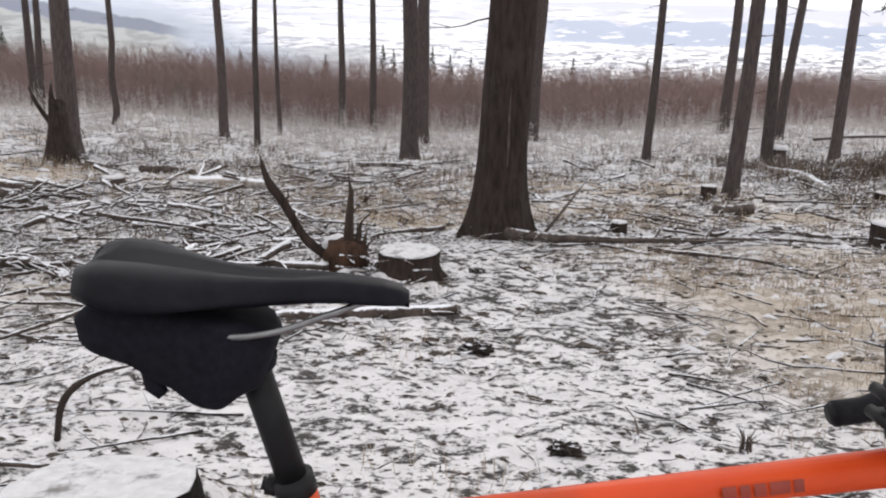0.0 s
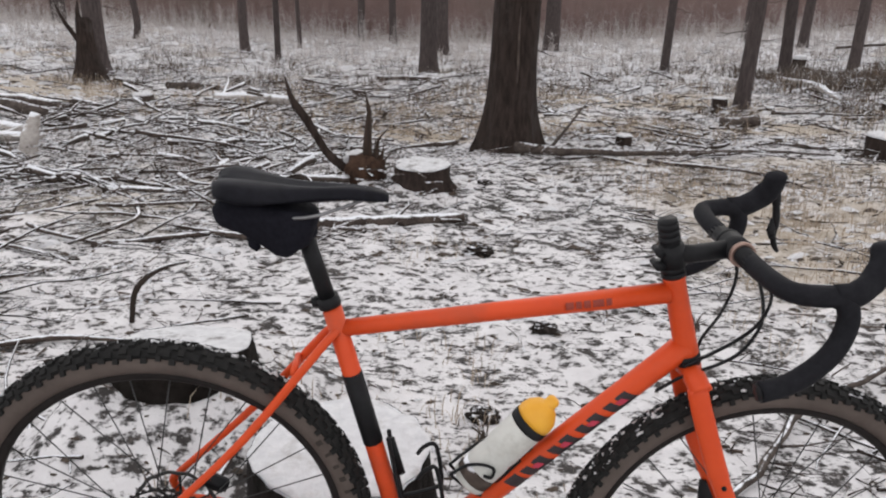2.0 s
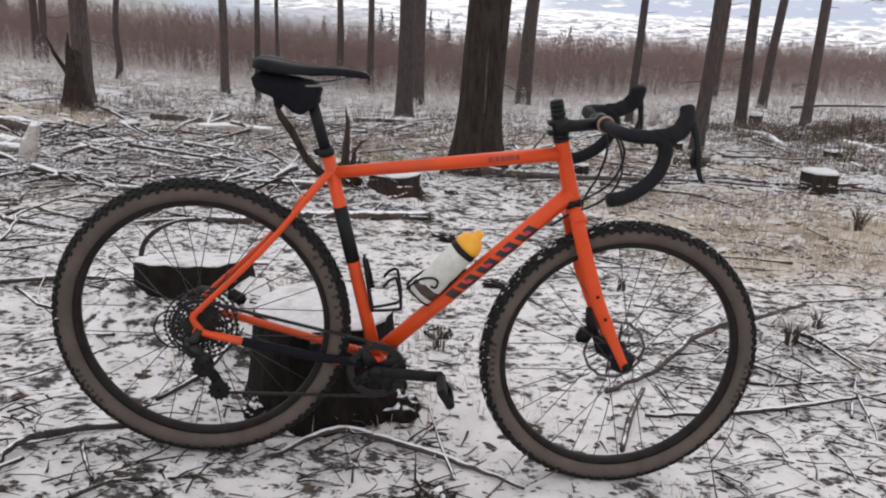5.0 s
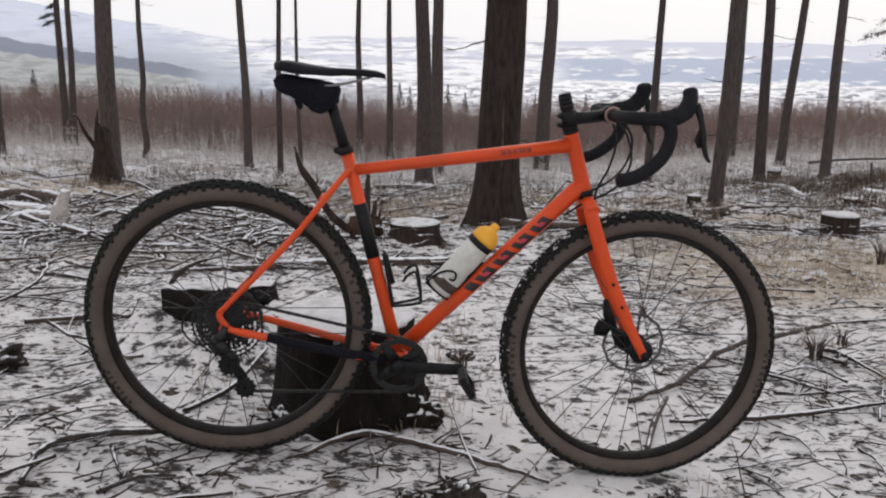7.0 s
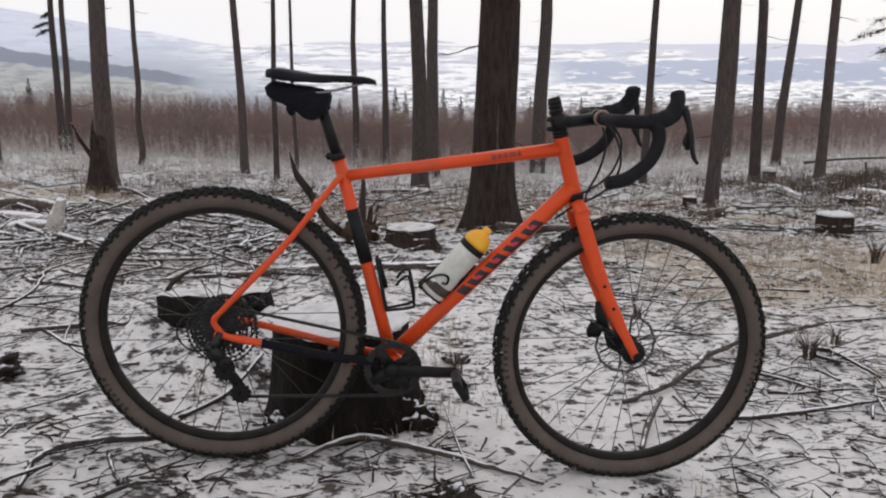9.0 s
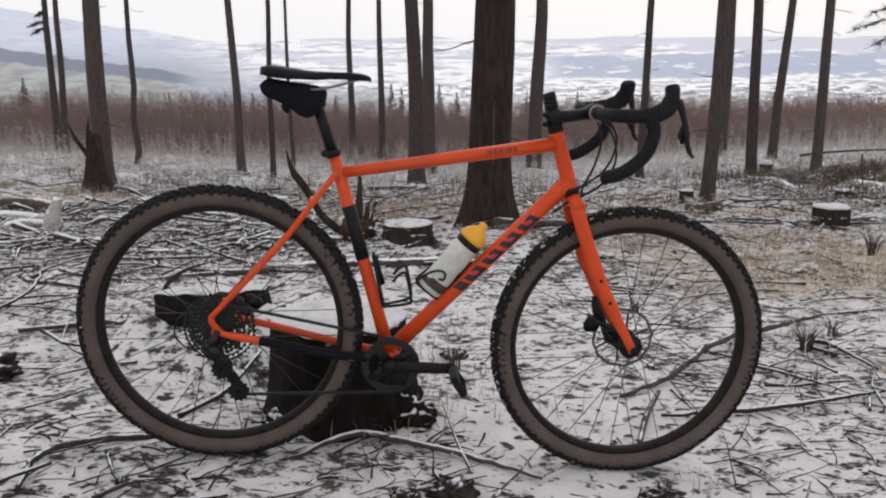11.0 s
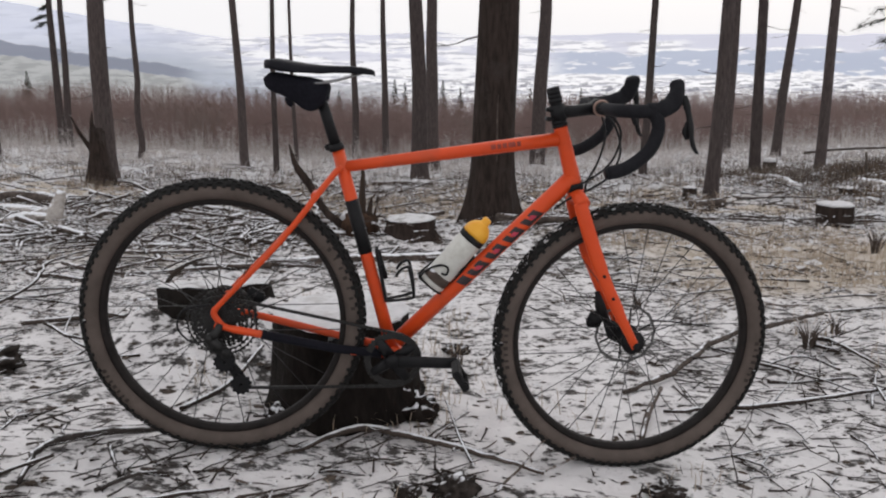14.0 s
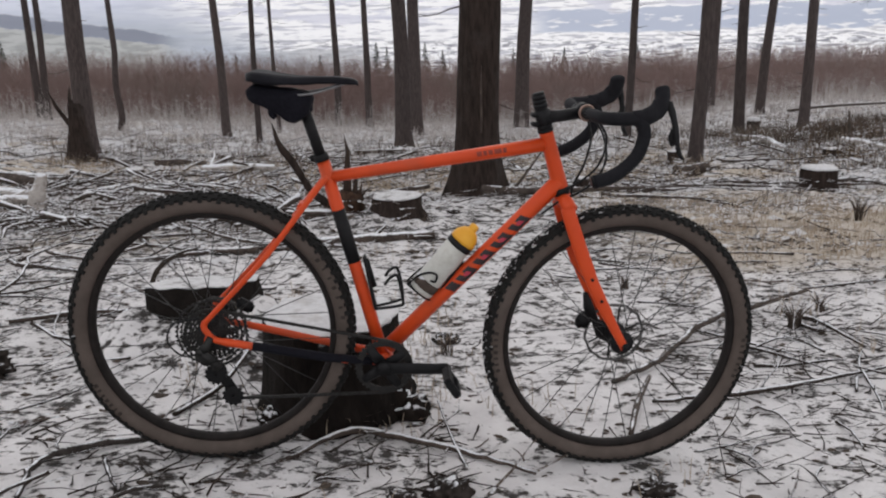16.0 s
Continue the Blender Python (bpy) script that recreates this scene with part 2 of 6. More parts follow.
def ground_material():
    m, nt, b = nodes_of("snowy_forest_floor")
    tc = nt.nodes.new("ShaderNodeTexCoord")
    sep = nt.nodes.new("ShaderNodeSeparateXYZ")
    nt.links.new(tc.outputs["Object"], sep.inputs["Vector"])
    fine = noise_node(nt, 19, 6, 0.64, (1.0, 1.2, 1.0))
    speck = noise_node(nt, 58, 3, 0.6, (0.8, 1.4, 1.0), seed=2.2)
    broad = noise_node(nt, 0.55, 4, 0.6, seed=5.0)
    mid = noise_node(nt, 2.6, 5, 0.6, seed=9.0)
    clump = noise_node(nt, 5.5, 4, 0.6, (0.8, 1.3, 1.0), seed=15.0)
    cover = calc(nt, "MULTIPLY_ADD", broad, 0.16, calc(nt, "MULTIPLY", mid, 0.36))
    away = calc(nt, "MULTIPLY_ADD", step(nt, sep.outputs["Y"], 1.2, 5.0), 0.022, -0.021)
    drift = calc(nt, "MULTIPLY", step(nt, sep.outputs["X"], 0.15, 0.9), calc(nt, "SUBTRACT", 1.0, step(nt, sep.outputs["Y"], 0.6, 2.2)))
    away = calc(nt, "MULTIPLY_ADD", drift, -0.015, away)
    # patches a hand wide between the trees, finer dashes of litter on the near snow
    back = step(nt, sep.outputs["Y"], 1.6, 4.5)
    heap = noise_node(nt, 8.5, 5, 0.62, (0.75, 1.25, 1.0), seed=21.0)
    clump = calc(nt, "ADD", calc(nt, "MULTIPLY", clump, 0.15), calc(nt, "MULTIPLY", calc(nt, "SUBTRACT", heap, 0.5), calc(nt, "MULTIPLY_ADD", back, 0.32, 0.22)))
    grain = calc(nt, "MULTIPLY_ADD", calc(nt, "SUBTRACT", fine, 0.5), calc(nt, "MULTIPLY_ADD", back, -0.14, 0.54), calc(nt, "MULTIPLY_ADD", speck, 0.22, 0.35))
    bare = calc(nt, "ADD", grain, calc(nt, "MULTIPLY_ADD", cover, -0.45, calc(nt, "ADD", clump, away)))
    k = step(nt, bare, 0.396, 0.470)
    litter = ramp(nt, noise_node(nt, 30, 5, 0.7, seed=4.0), [(0.3, (0.019, 0.016, 0.015)), (0.58, (0.048, 0.041, 0.038)), (0.8, (0.17, 0.145, 0.128))])
    snow = ramp(nt, noise_node(nt, 8, 5, 0.6, seed=1.0), [(0.3, (0.595, 0.574, 0.580)), (0.7, (0.735, 0.714, 0.716))])
    near = mixc(nt, k, snow, litter)
    tan = step(nt, noise_node(nt, 0.42, 4, 0.65, (0.8, 1.3, 1), seed=12.5), 0.53, 0.66)
    meadow = calc(nt, "MULTIPLY", calc(nt, "MULTIPLY", step(nt, sep.outputs["X"], 1.5, 2.6), calc(nt, "SUBTRACT", 1.0, step(nt, sep.outputs["X"], 4.2, 5.4))), calc(nt, "MULTIPLY", step(nt, sep.outputs["Y"], 1.9, 2.9), calc(nt, "SUBTRACT", 1.0, step(nt, sep.outputs["Y"], 4.6, 5.8))))
    meadow = calc(nt, "MULTIPLY", meadow, step(nt, noise_node(nt, 1.1, 5, 0.65, seed=31.0), 0.30, 0.50))
    # smooth patches of flattened dry grass where the snow is thin
    ragged = noise_node(nt, 1.3, 5, 0.65, seed=37.0)
    for px, py, rx, ry in ((-7.6, 12.6, 2.6, 2.2), (3.8, 13.8, 2.0, 1.5), (5.0, 9.6, 1.0, 0.6), (0.0, 8.4, 0.75, 0.55), (2.0, 9.9, 0.8, 0.5), (-12.5, 22.0, 3.0, 2.5)):
        u = calc(nt, "MULTIPLY", calc(nt, "SUBTRACT", sep.outputs["X"], px), 1 / rx)
        v = calc(nt, "MULTIPLY", calc(nt, "SUBTRACT", sep.outputs["Y"], py), 1 / ry)
        d = calc(nt, "MULTIPLY_ADD", u, u, calc(nt, "MULTIPLY", v, v))
        d = calc(nt, "ADD", d, calc(nt, "MULTIPLY", calc(nt, "SUBTRACT", ragged, 0.5), 2.6))
        meadow = calc(nt, "MAXIMUM", meadow, calc(nt, "SUBTRACT", 1.0, step(nt, d, 0.45, 1.25)))
    near = mixc(nt, calc(nt, "MULTIPLY", meadow, 0.82), near, (0.47, 0.40, 0.32))
    near = mixc(nt, calc(nt, "MULTIPLY", calc(nt, "MULTIPLY", tan, step(nt, sep.outputs["Y"], 2.5, 5.0)), 0.5), near, (0.44, 0.375, 0.295))
    # the valley: snowy fields, hedges, woods and hills with haze painted in, laid out by bearing and by height over
    # distance
    dist = calc(nt, "MAXIMUM", sep.outputs["Y"], 50.0)
    bearing = calc(nt, "DIVIDE", sep.outputs["X"], dist)
    level = calc(nt, "DIVIDE", sep.outputs["Z"], dist)
    both = nt.nodes.new("ShaderNodeCombineXYZ")
    nt.links.new(bearing, both.inputs["X"])
    nt.links.new(level, both.inputs["Y"])

    def veil(scale, sx, sy, seed, detail=4.0):
        mp = nt.nodes.new("ShaderNodeMapping")
        mp.inputs["Scale"].default_value, mp.inputs["Location"].default_value = (sx, sy, 1.0), (seed, seed * 0.7, seed)
        n = nt.nodes.new("ShaderNodeTexNoise")
        n.inputs["Scale"].default_value, n.inputs["Detail"].default_value, n.inputs["Roughness"].default_value = scale, detail, 0.6
        nt.links.new(both.outputs["Vector"], mp.inputs["Vector"])
        nt.links.new(mp.outputs["Vector"], n.inputs["Vector"])
        return n.outputs["Fac"]

    wavy = calc(nt, "MULTIPLY_ADD", calc(nt, "SUBTRACT", veil(1.0, 11, 30, 1.0, 8.0), 0.5), 0.030, level)

    def zone(v, lo, hi, soft):
        return calc(nt, "MULTIPLY", step(nt, v, lo - soft, lo + soft), calc(nt, "SUBTRACT", 1.0, step(nt, v, hi - soft, hi + soft)))

    # distance haze is put into these pale bluish base colours
    white, hazy_lavender, hazy_blue, haze = (0.94, 0.94, 0.955), (0.64, 0.65, 0.75), (0.45, 0.50, 0.62), (0.40, 0.44, 0.51)
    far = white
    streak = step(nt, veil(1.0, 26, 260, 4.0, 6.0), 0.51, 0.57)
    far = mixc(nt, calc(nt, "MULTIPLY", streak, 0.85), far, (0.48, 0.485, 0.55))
    hedge = step(nt, veil(1.0, 60, 380, 9.0, 6.0), 0.52, 0.56)
    far = mixc(nt, calc(nt, "MULTIPLY", hedge, calc(nt, "SUBTRACT", 1.0, step(nt, level, -0.035, -0.012))), far, (0.22, 0.22, 0.26))
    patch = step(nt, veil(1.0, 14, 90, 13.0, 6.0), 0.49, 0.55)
    far = mixc(nt, calc(nt, "MULTIPLY", patch, calc(nt, "MULTIPLY", step(nt, level, -0.012, 0.004), 0.8)), far, hazy_lavender)
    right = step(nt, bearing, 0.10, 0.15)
    far = mixc(nt, calc(nt, "MULTIPLY", right, zone(wavy, 0.020, 0.050, 0.002)), far, hazy_lavender)
    far = mixc(nt, calc(nt, "MULTIPLY", step(nt, bearing, 0.26, 0.30), zone(wavy, 0.012, 0.050, 0.0015)), far, hazy_lavender)
    far = mixc(nt, calc(nt, "MULTIPLY", right, calc(nt, "MULTIPLY", zone(wavy, -0.017, 0.009, 0.0010), calc(nt, "SUBTRACT", 1.0, calc(nt, "MULTIPLY", step(nt, veil(1.0, 22, 120, 33.0, 6.0), 0.56, 0.60), 0.8)))), far, hazy_blue)
    centre = calc(nt, "MULTIPLY", zone(bearing, -0.36, -0.07, 0.03), zone(wavy, -0.060, -0.030, 0.0015))
    far = mixc(nt, calc(nt, "MULTIPLY", centre, 0.8), far, (0.40, 0.41, 0.44))
    # the long hill in painted haze, paler upwards, with its dark belt of forest
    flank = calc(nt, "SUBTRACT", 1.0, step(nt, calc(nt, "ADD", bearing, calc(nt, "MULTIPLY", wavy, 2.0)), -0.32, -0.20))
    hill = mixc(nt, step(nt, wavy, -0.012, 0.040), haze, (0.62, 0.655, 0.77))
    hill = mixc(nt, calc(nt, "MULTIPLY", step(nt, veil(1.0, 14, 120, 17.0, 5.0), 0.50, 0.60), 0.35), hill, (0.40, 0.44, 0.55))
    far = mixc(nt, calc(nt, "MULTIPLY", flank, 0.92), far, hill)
    crest = calc(nt, "MULTIPLY_ADD", bearing, -0.135, -0.0570)
    below = calc(nt, "SUBTRACT", calc(nt, "MULTIPLY_ADD", calc(nt, "SUBTRACT", veil(1.0, 24, 70, 21.0, 8.0), 0.5), 0.020, level), crest)
    west = calc(nt, "SUBTRACT", 1.0, step(nt, bearing, -0.33, -0.28))
    field = mixc(nt, calc(nt, "MULTIPLY", step(nt, veil(1.0, 30, 160, 25.0, 5.0), 0.45, 0.58), 0.8), (0.42, 0.43, 0.43), (0.27, 0.28, 0.28))
    far = mixc(nt, calc(nt, "MULTIPLY", west, calc(nt, "SUBTRACT", 1.0, step(nt, below, -0.009, -0.007))), far, field)
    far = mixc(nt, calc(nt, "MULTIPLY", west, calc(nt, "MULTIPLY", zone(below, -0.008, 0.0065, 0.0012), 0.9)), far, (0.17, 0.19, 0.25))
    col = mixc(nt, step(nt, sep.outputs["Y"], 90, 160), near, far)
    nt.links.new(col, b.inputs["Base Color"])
    b.inputs["Roughness"].default_value = 0.85
    bump(nt, b, calc(nt, "MULTIPLY_ADD", k, -0.6, calc(nt, "MULTIPLY", fine, 0.8)), 0.7, 0.02)
    return m


# ---- mesh helpers ----
def part(name, bm, material, parent=None, label="", smooth=True):
    me = bpy.data.meshes.new(name)
    bm.to_mesh(me)
    bm.free()
    me.materials.append(material)
    if smooth:
        for p in me.polygons:
            p.use_smooth = True
    ob = new(name, me)
    if parent:
        ob.parent = parent
    if label:
        ob["label"] = label
    return ob


def thing(name, m, label, category, group="", kind=""):
    ob = new(name)
    ob.matrix_world = m
    return tagged(ob, label, category, group, kind)


def from_lists(name, verts, faces, material, parent=None, smooth=False):
    me = bpy.data.meshes.new(name)
    me.from_pydata(verts, [], faces)
    me.materials.append(material)
    if smooth:
        for p in me.polygons:
            p.use_smooth = True
    ob = new(name, me)
    if parent:
        ob.parent = parent
    return ob


def sweep(bm, pts, radii, n=10, flat=1.0, cap=True, closed=False):
    """A tube through pts; radii one number or one a point; flat squeezes its second axis."""
    pts = [Vector(p) for p in pts]
    if isinstance(radii, (int, float)):
        radii = [radii] * len(pts)
    rings, side = [], None
    count = len(pts)
    for i, p in enumerate(pts):
        a = pts[(i - 1) % count] if closed or i else pts[0]
        c = pts[(i + 1) % count] if closed or i < count - 1 else pts[-1]
        d = (c - a).normalized()
        if side is None:
            side = d.cross(Vector((0, 1, 0)) if abs(d.y) < 0.9 else Vector((1, 0, 0))).normalized()
        side = (side - d * side.dot(d)).normalized()
        other = d.cross(side)
        rings.append([bm.verts.new(p + (side * math.cos(2 * math.pi * k / n) + other * (flat * math.sin(2 * math.pi * k / n))) * radii[i]) for k in range(n)])
    last = count if closed else count - 1
    for i in range(last):
        r, s = rings[i], rings[(i + 1) % count]
        for k in range(n):
            bm.faces.new((r[k], r[(k + 1) % n], s[(k + 1) % n], s[k]))
    if cap and not closed:
        bm.faces.new(rings[0][::-1])
        bm.faces.new(rings[-1])
    return rings


def tube(pts, radii, n=10, flat=1.0, closed=False):
    bm = bmesh.new()
    sweep(bm, pts, radii, n, flat, True, closed)
    bmesh.ops.recalc_face_normals(bm, faces=bm.faces)
    return bm


def curve(points, per=6):
    """Points of a smooth curve through points."""
    p = [Vector(q) for q in points]
    p = [p[0] * 2 - p[1]] + p + [p[-1] * 2 - p[-2]]
    out = []
    for i in range(1, len(p) - 2):
        for k in range(per):
            t = k / per
            a, b, c, d = p[i - 1:i + 3]
            out.append(0.5 * (2 * b + (c - a) * t + (2 * a - 5 * b + 4 * c - d) * t * t + (3 * b - a - 3 * c + d) * t ** 3))
    return out + [p[-2]]


def lathe(profile, n=48, closed=True, axis="Y"):
    """A body of rotation round an axis through the origin, from (radius, offset) pairs."""
    bm = bmesh.new()
    rings = []
    for k in range(n):
        a = 2 * math.pi * k / n
        c, s = math.cos(a), math.sin(a)
        rings.append([bm.verts.new((r * c, o, r * s) if axis == "Y" else (r * c, r * s, o)) for r, o in profile])
    m = len(profile)
    for k in range(n):
        r, s = rings[k], rings[(k + 1) % n]
        for j in range(m if closed else m - 1):
            bm.faces.new((r[j], r[(j + 1) % m], s[(j + 1) % m], s[j]))
    if not closed:
        for j, flip in ((0, 1), (m - 1, 0)):
            if profile[j][0] > 1e-5:
                loop = [rings[k][j] for k in range(n)]
                bm.faces.new(loop[::-1] if flip else loop)
        bmesh.ops.remove_doubles(bm, verts=bm.verts, dist=1e-6)
    bmesh.ops.recalc_face_normals(bm, faces=bm.faces)
    return bm


def block(size, m=None, bevel=0.0):
    bm = bmesh.new()
    bmesh.ops.create_cube(bm, size=1.0)
    bmesh.ops.scale(bm, vec=size, verts=bm.verts)
    if bevel:
        bmesh.ops.bevel(bm, geom=bm.edges[:], offset=bevel, segments=2, affect="EDGES")
    if m:
        bmesh.ops.transform(bm, matrix=m, verts=bm.verts)
    return bm


def merge(*many):
    out = bmesh.new()
    for bm in many:
        me = bpy.data.meshes.new("tmp")
        bm.to_mesh(me)
        bm.free()
        out.from_mesh(me)
        bpy.data.meshes.remove(me)
    return out


def lump(size, rough=0.3, seed=0.0, detail=3, freq=2.2):
    bm = bmesh.new()
    bmesh.ops.create_icosphere(bm, subdivisions=detail, radius=1.0)
    for v in bm.verts:
        k = 1 + rough * noise.noise(v.co * freq + Vector((seed, seed * 2.3, -seed)))
        v.co = Vector((v.co.x * size[0], v.co.y * size[1], v.co.z * size[2])) * k
    return bm


# ---- the ground ----
def swell(x, y):
    return 0.035 * noise.noise(Vector((x * 0.5, y * 0.5, 0.3))) + 0.03 * noise.noise(Vector((x * 1.1, y * 1.1, 2.3))) + 0.012 * noise.noise(Vector((x * 2.1, y * 2.1, 4.0)))


def G(x, y):
    """Height of the forest floor and of the valley beyond it."""
    if y < 0:
        z = -0.05 * y
    elif y < 30:
        z = -0.112 * y
    elif y < 95:
        z = -3.36 - 0.085 * (y - 30)
    else:
        z = -8.885
    z += 0.055 * min(16.0, max(0.0, abs(x) - 4.2)) * min(1.0, max(0.0, (y - 8) / 6))
    bike = math.exp(-(y / 0.9) ** 2)
    z += bike * (0.008 - 0.066 * max(-0.6, min(1.6, x)))
    z += 0.115 * math.exp(-((x - 0.12) / 0.75) ** 2 - ((y - 4.75) / 0.55) ** 2)
    ramp_out = min(1.0, max(0.0, (y - 3.0) / 5.0))
    z += ramp_out * (0.05 * noise.noise(Vector((x * 0.62, y * 0.75, 8.1))) + 0.035 * noise.noise(Vector((x * 1.7, y * 1.9, 5.2))))
    z += swell(x, y) * (1 - 0.85 * math.exp(-(y / 0.8) ** 2)) * (1.0 if y < 9 else 1.6)
    z += 0.21 * math.exp(-((x + 0.33) / 0.38) ** 2 - ((y - 1.28) / 0.20) ** 2)
    z += 0.17 * math.exp(-((x + 0.07) / 0.11) ** 2 - ((y - 0.95) / 0.18) ** 2) + 0.11 * math.exp(-((x + 0.58) / 0.11) ** 2 - ((y - 0.90) / 0.18) ** 2) + 0.185 * math.exp(-((x + 0.34) / 0.34) ** 2 - ((y - 0.84) / 0.20) ** 2) + 0.03 * math.exp(-((x - 0.45) / 0.14) ** 2 - ((y - 0.36) / 0.16) ** 2)
    z -= 0.06 * math.exp(-((x - 5.05) / 0.6) ** 2 - ((y - 7.2) / 0.6) ** 2) + 0.07 * math.exp(-((x - 5.0) / 0.8) ** 2 - ((y - 11.9) / 0.9) ** 2)
    if y > 95:
        pts = ((95, 0), (300, -22), (1000, -120), (1700, -100), (2400, -52), (3200, 22), (3900, 92), (4500, 118), (4800, 118))
        for (a, za), (b, zb) in zip(pts, pts[1:]):
            if a <= y <= b:
                u = (y - a) / (b - a)
                z = za + (zb - za) * u - 8.885 * (1 - min(1, (y - 95) / 300))
        f = min(1, (y - 300) / 2500) if y > 300 else 0
        z += f * (42 * noise.noise(Vector((x / 900, y / 700, 1.0))) + 16 * noise.noise(Vector((x / 260, y / 260, 2.0))))
        side = max(0.0, (-x - 0.26 * y) / 900)
        z += f * 145 * min(side, 2.4)
    return z


def axis_steps(lo, a, b, hi, fine, grow):
    v, s = [a], fine
    while v[0] > lo:
        s *= grow
        v.insert(0, max(lo, v[0] - s))
    v += list(np.arange(a + fine, b, fine))
    s = fine
    while v[-1] < hi:
        s *= grow
        v.append(min(hi, v[-1] + s))
    return v


def build_ground():
    xs = axis_steps(-2600, -4.2, 5.4, 2600, 0.05, 1.08)
    ys = axis_steps(-60, -0.9, 9.0, 4450, 0.05, 1.05)
    verts = []
    for y in ys:
        for x in xs:
            z = G(x, y)
            if -9 < x < 11 and -1.5 < y < 16:
                v = Vector((x, y, 0))
                rise = min(1.0, max(0.0, (y - 0.8) / 2.5))
                z += (0.010 + 0.022 * rise) * noise.noise(v * 5.5) + (0.006 + 0.010 * rise) * noise.noise(v * 13)
            verts.append((x, y, z))
    w = len(xs)
    faces = [(j * w + i, j * w + i + 1, (j + 1) * w + i + 1, (j + 1) * w + i) for j in range(len(ys) - 1) for i in range(w - 1)]
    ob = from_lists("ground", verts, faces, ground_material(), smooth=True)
    tagged(ob, "snow-dusted forest floor with brown needle litter, falling to a valley", "ground", kind="structure")


build_ground()


# ---- trees ----
def trunk_mesh(r, height, flare, seed, sides=20):
    bm = bmesh.new()
    zs = [-0.25, -0.08, 0.0, 0.05, 0.12, 0.22, 0.36, 0.55, 0.8, 1.1, 1.5, 2.0, 2.6, 3.3, 4.2, 5.4, 7.0, 9.0, 11.5, height]
    zs = [z for z in zs if z <= height]
    rings = []
    for z in zs:
        t = max(z, 0) / height
        base = r * (1 - 0.72 * t) if z < height else 0.012
        f = flare * math.exp(-max(z, 0) / (r * 1.3))
        bend = Vector((noise.noise(Vector((seed, z * 0.22, 0))), noise.noise(Vector((seed, z * 0.22, 9))), 0)) * 0.035 * min(z, 3)
        ring = []
        for k in range(sides):
            a = 2 * math.pi * k / sides
            lobe = 1 + f * (0.75 + 0.6 * math.sin(a * 4 + seed) * math.sin(a * 1.5 + seed * 2))
            rough = 1 + 0.05 * noise.noise(Vector((math.cos(a) * 2.5, math.sin(a) * 2.5, z * 1.3 + seed)))
            ring.append(bm.verts.new(Vector((math.cos(a), math.sin(a), 0)) * base * lobe * rough + bend + Vector((0, 0, z))))
        rings.append(ring)
    for p, q in zip(rings, rings[1:]):
        for k in range(sides):
            bm.faces.new((p[k], p[(k + 1) % sides], q[(k + 1) % sides], q[k]))
    bm.faces.new(rings[-1])
    return bm


def stub_mesh(seed, length):
    rnd = random.Random(seed)
    pts = [Vector((0, 0, 0))]
    d = Vector((1, 0, rnd.uniform(-0.25, 0.15)))
    for i in range(5):
        d = (d + Vector((0, rnd.uniform(-0.25, 0.25), rnd.uniform(-0.2, 0.22)))).normalized()
        pts.append(pts[-1] + d * length / 5)
    bm = bmesh.new()
    sweep(bm, pts, [0.011, 0.009, 0.007, 0.006, 0.004, 0.002], 5)
    if length > 0.4:
        sweep(bm, [pts[3], pts[3] + Vector((0.08, 0.10, 0.02)), pts[3] + Vector((0.17, 0.15, 0.04))], [0.005, 0.004, 0.002], 4)
    return bm


STUBS = []
for i, length in enumerate((0.14, 0.22, 0.35, 0.5, 0.75)):
    ob = part("branch", stub_mesh(i, length), M_BARK)
    STUBS.append(ob.data)
    bpy.data.objects.remove(ob)


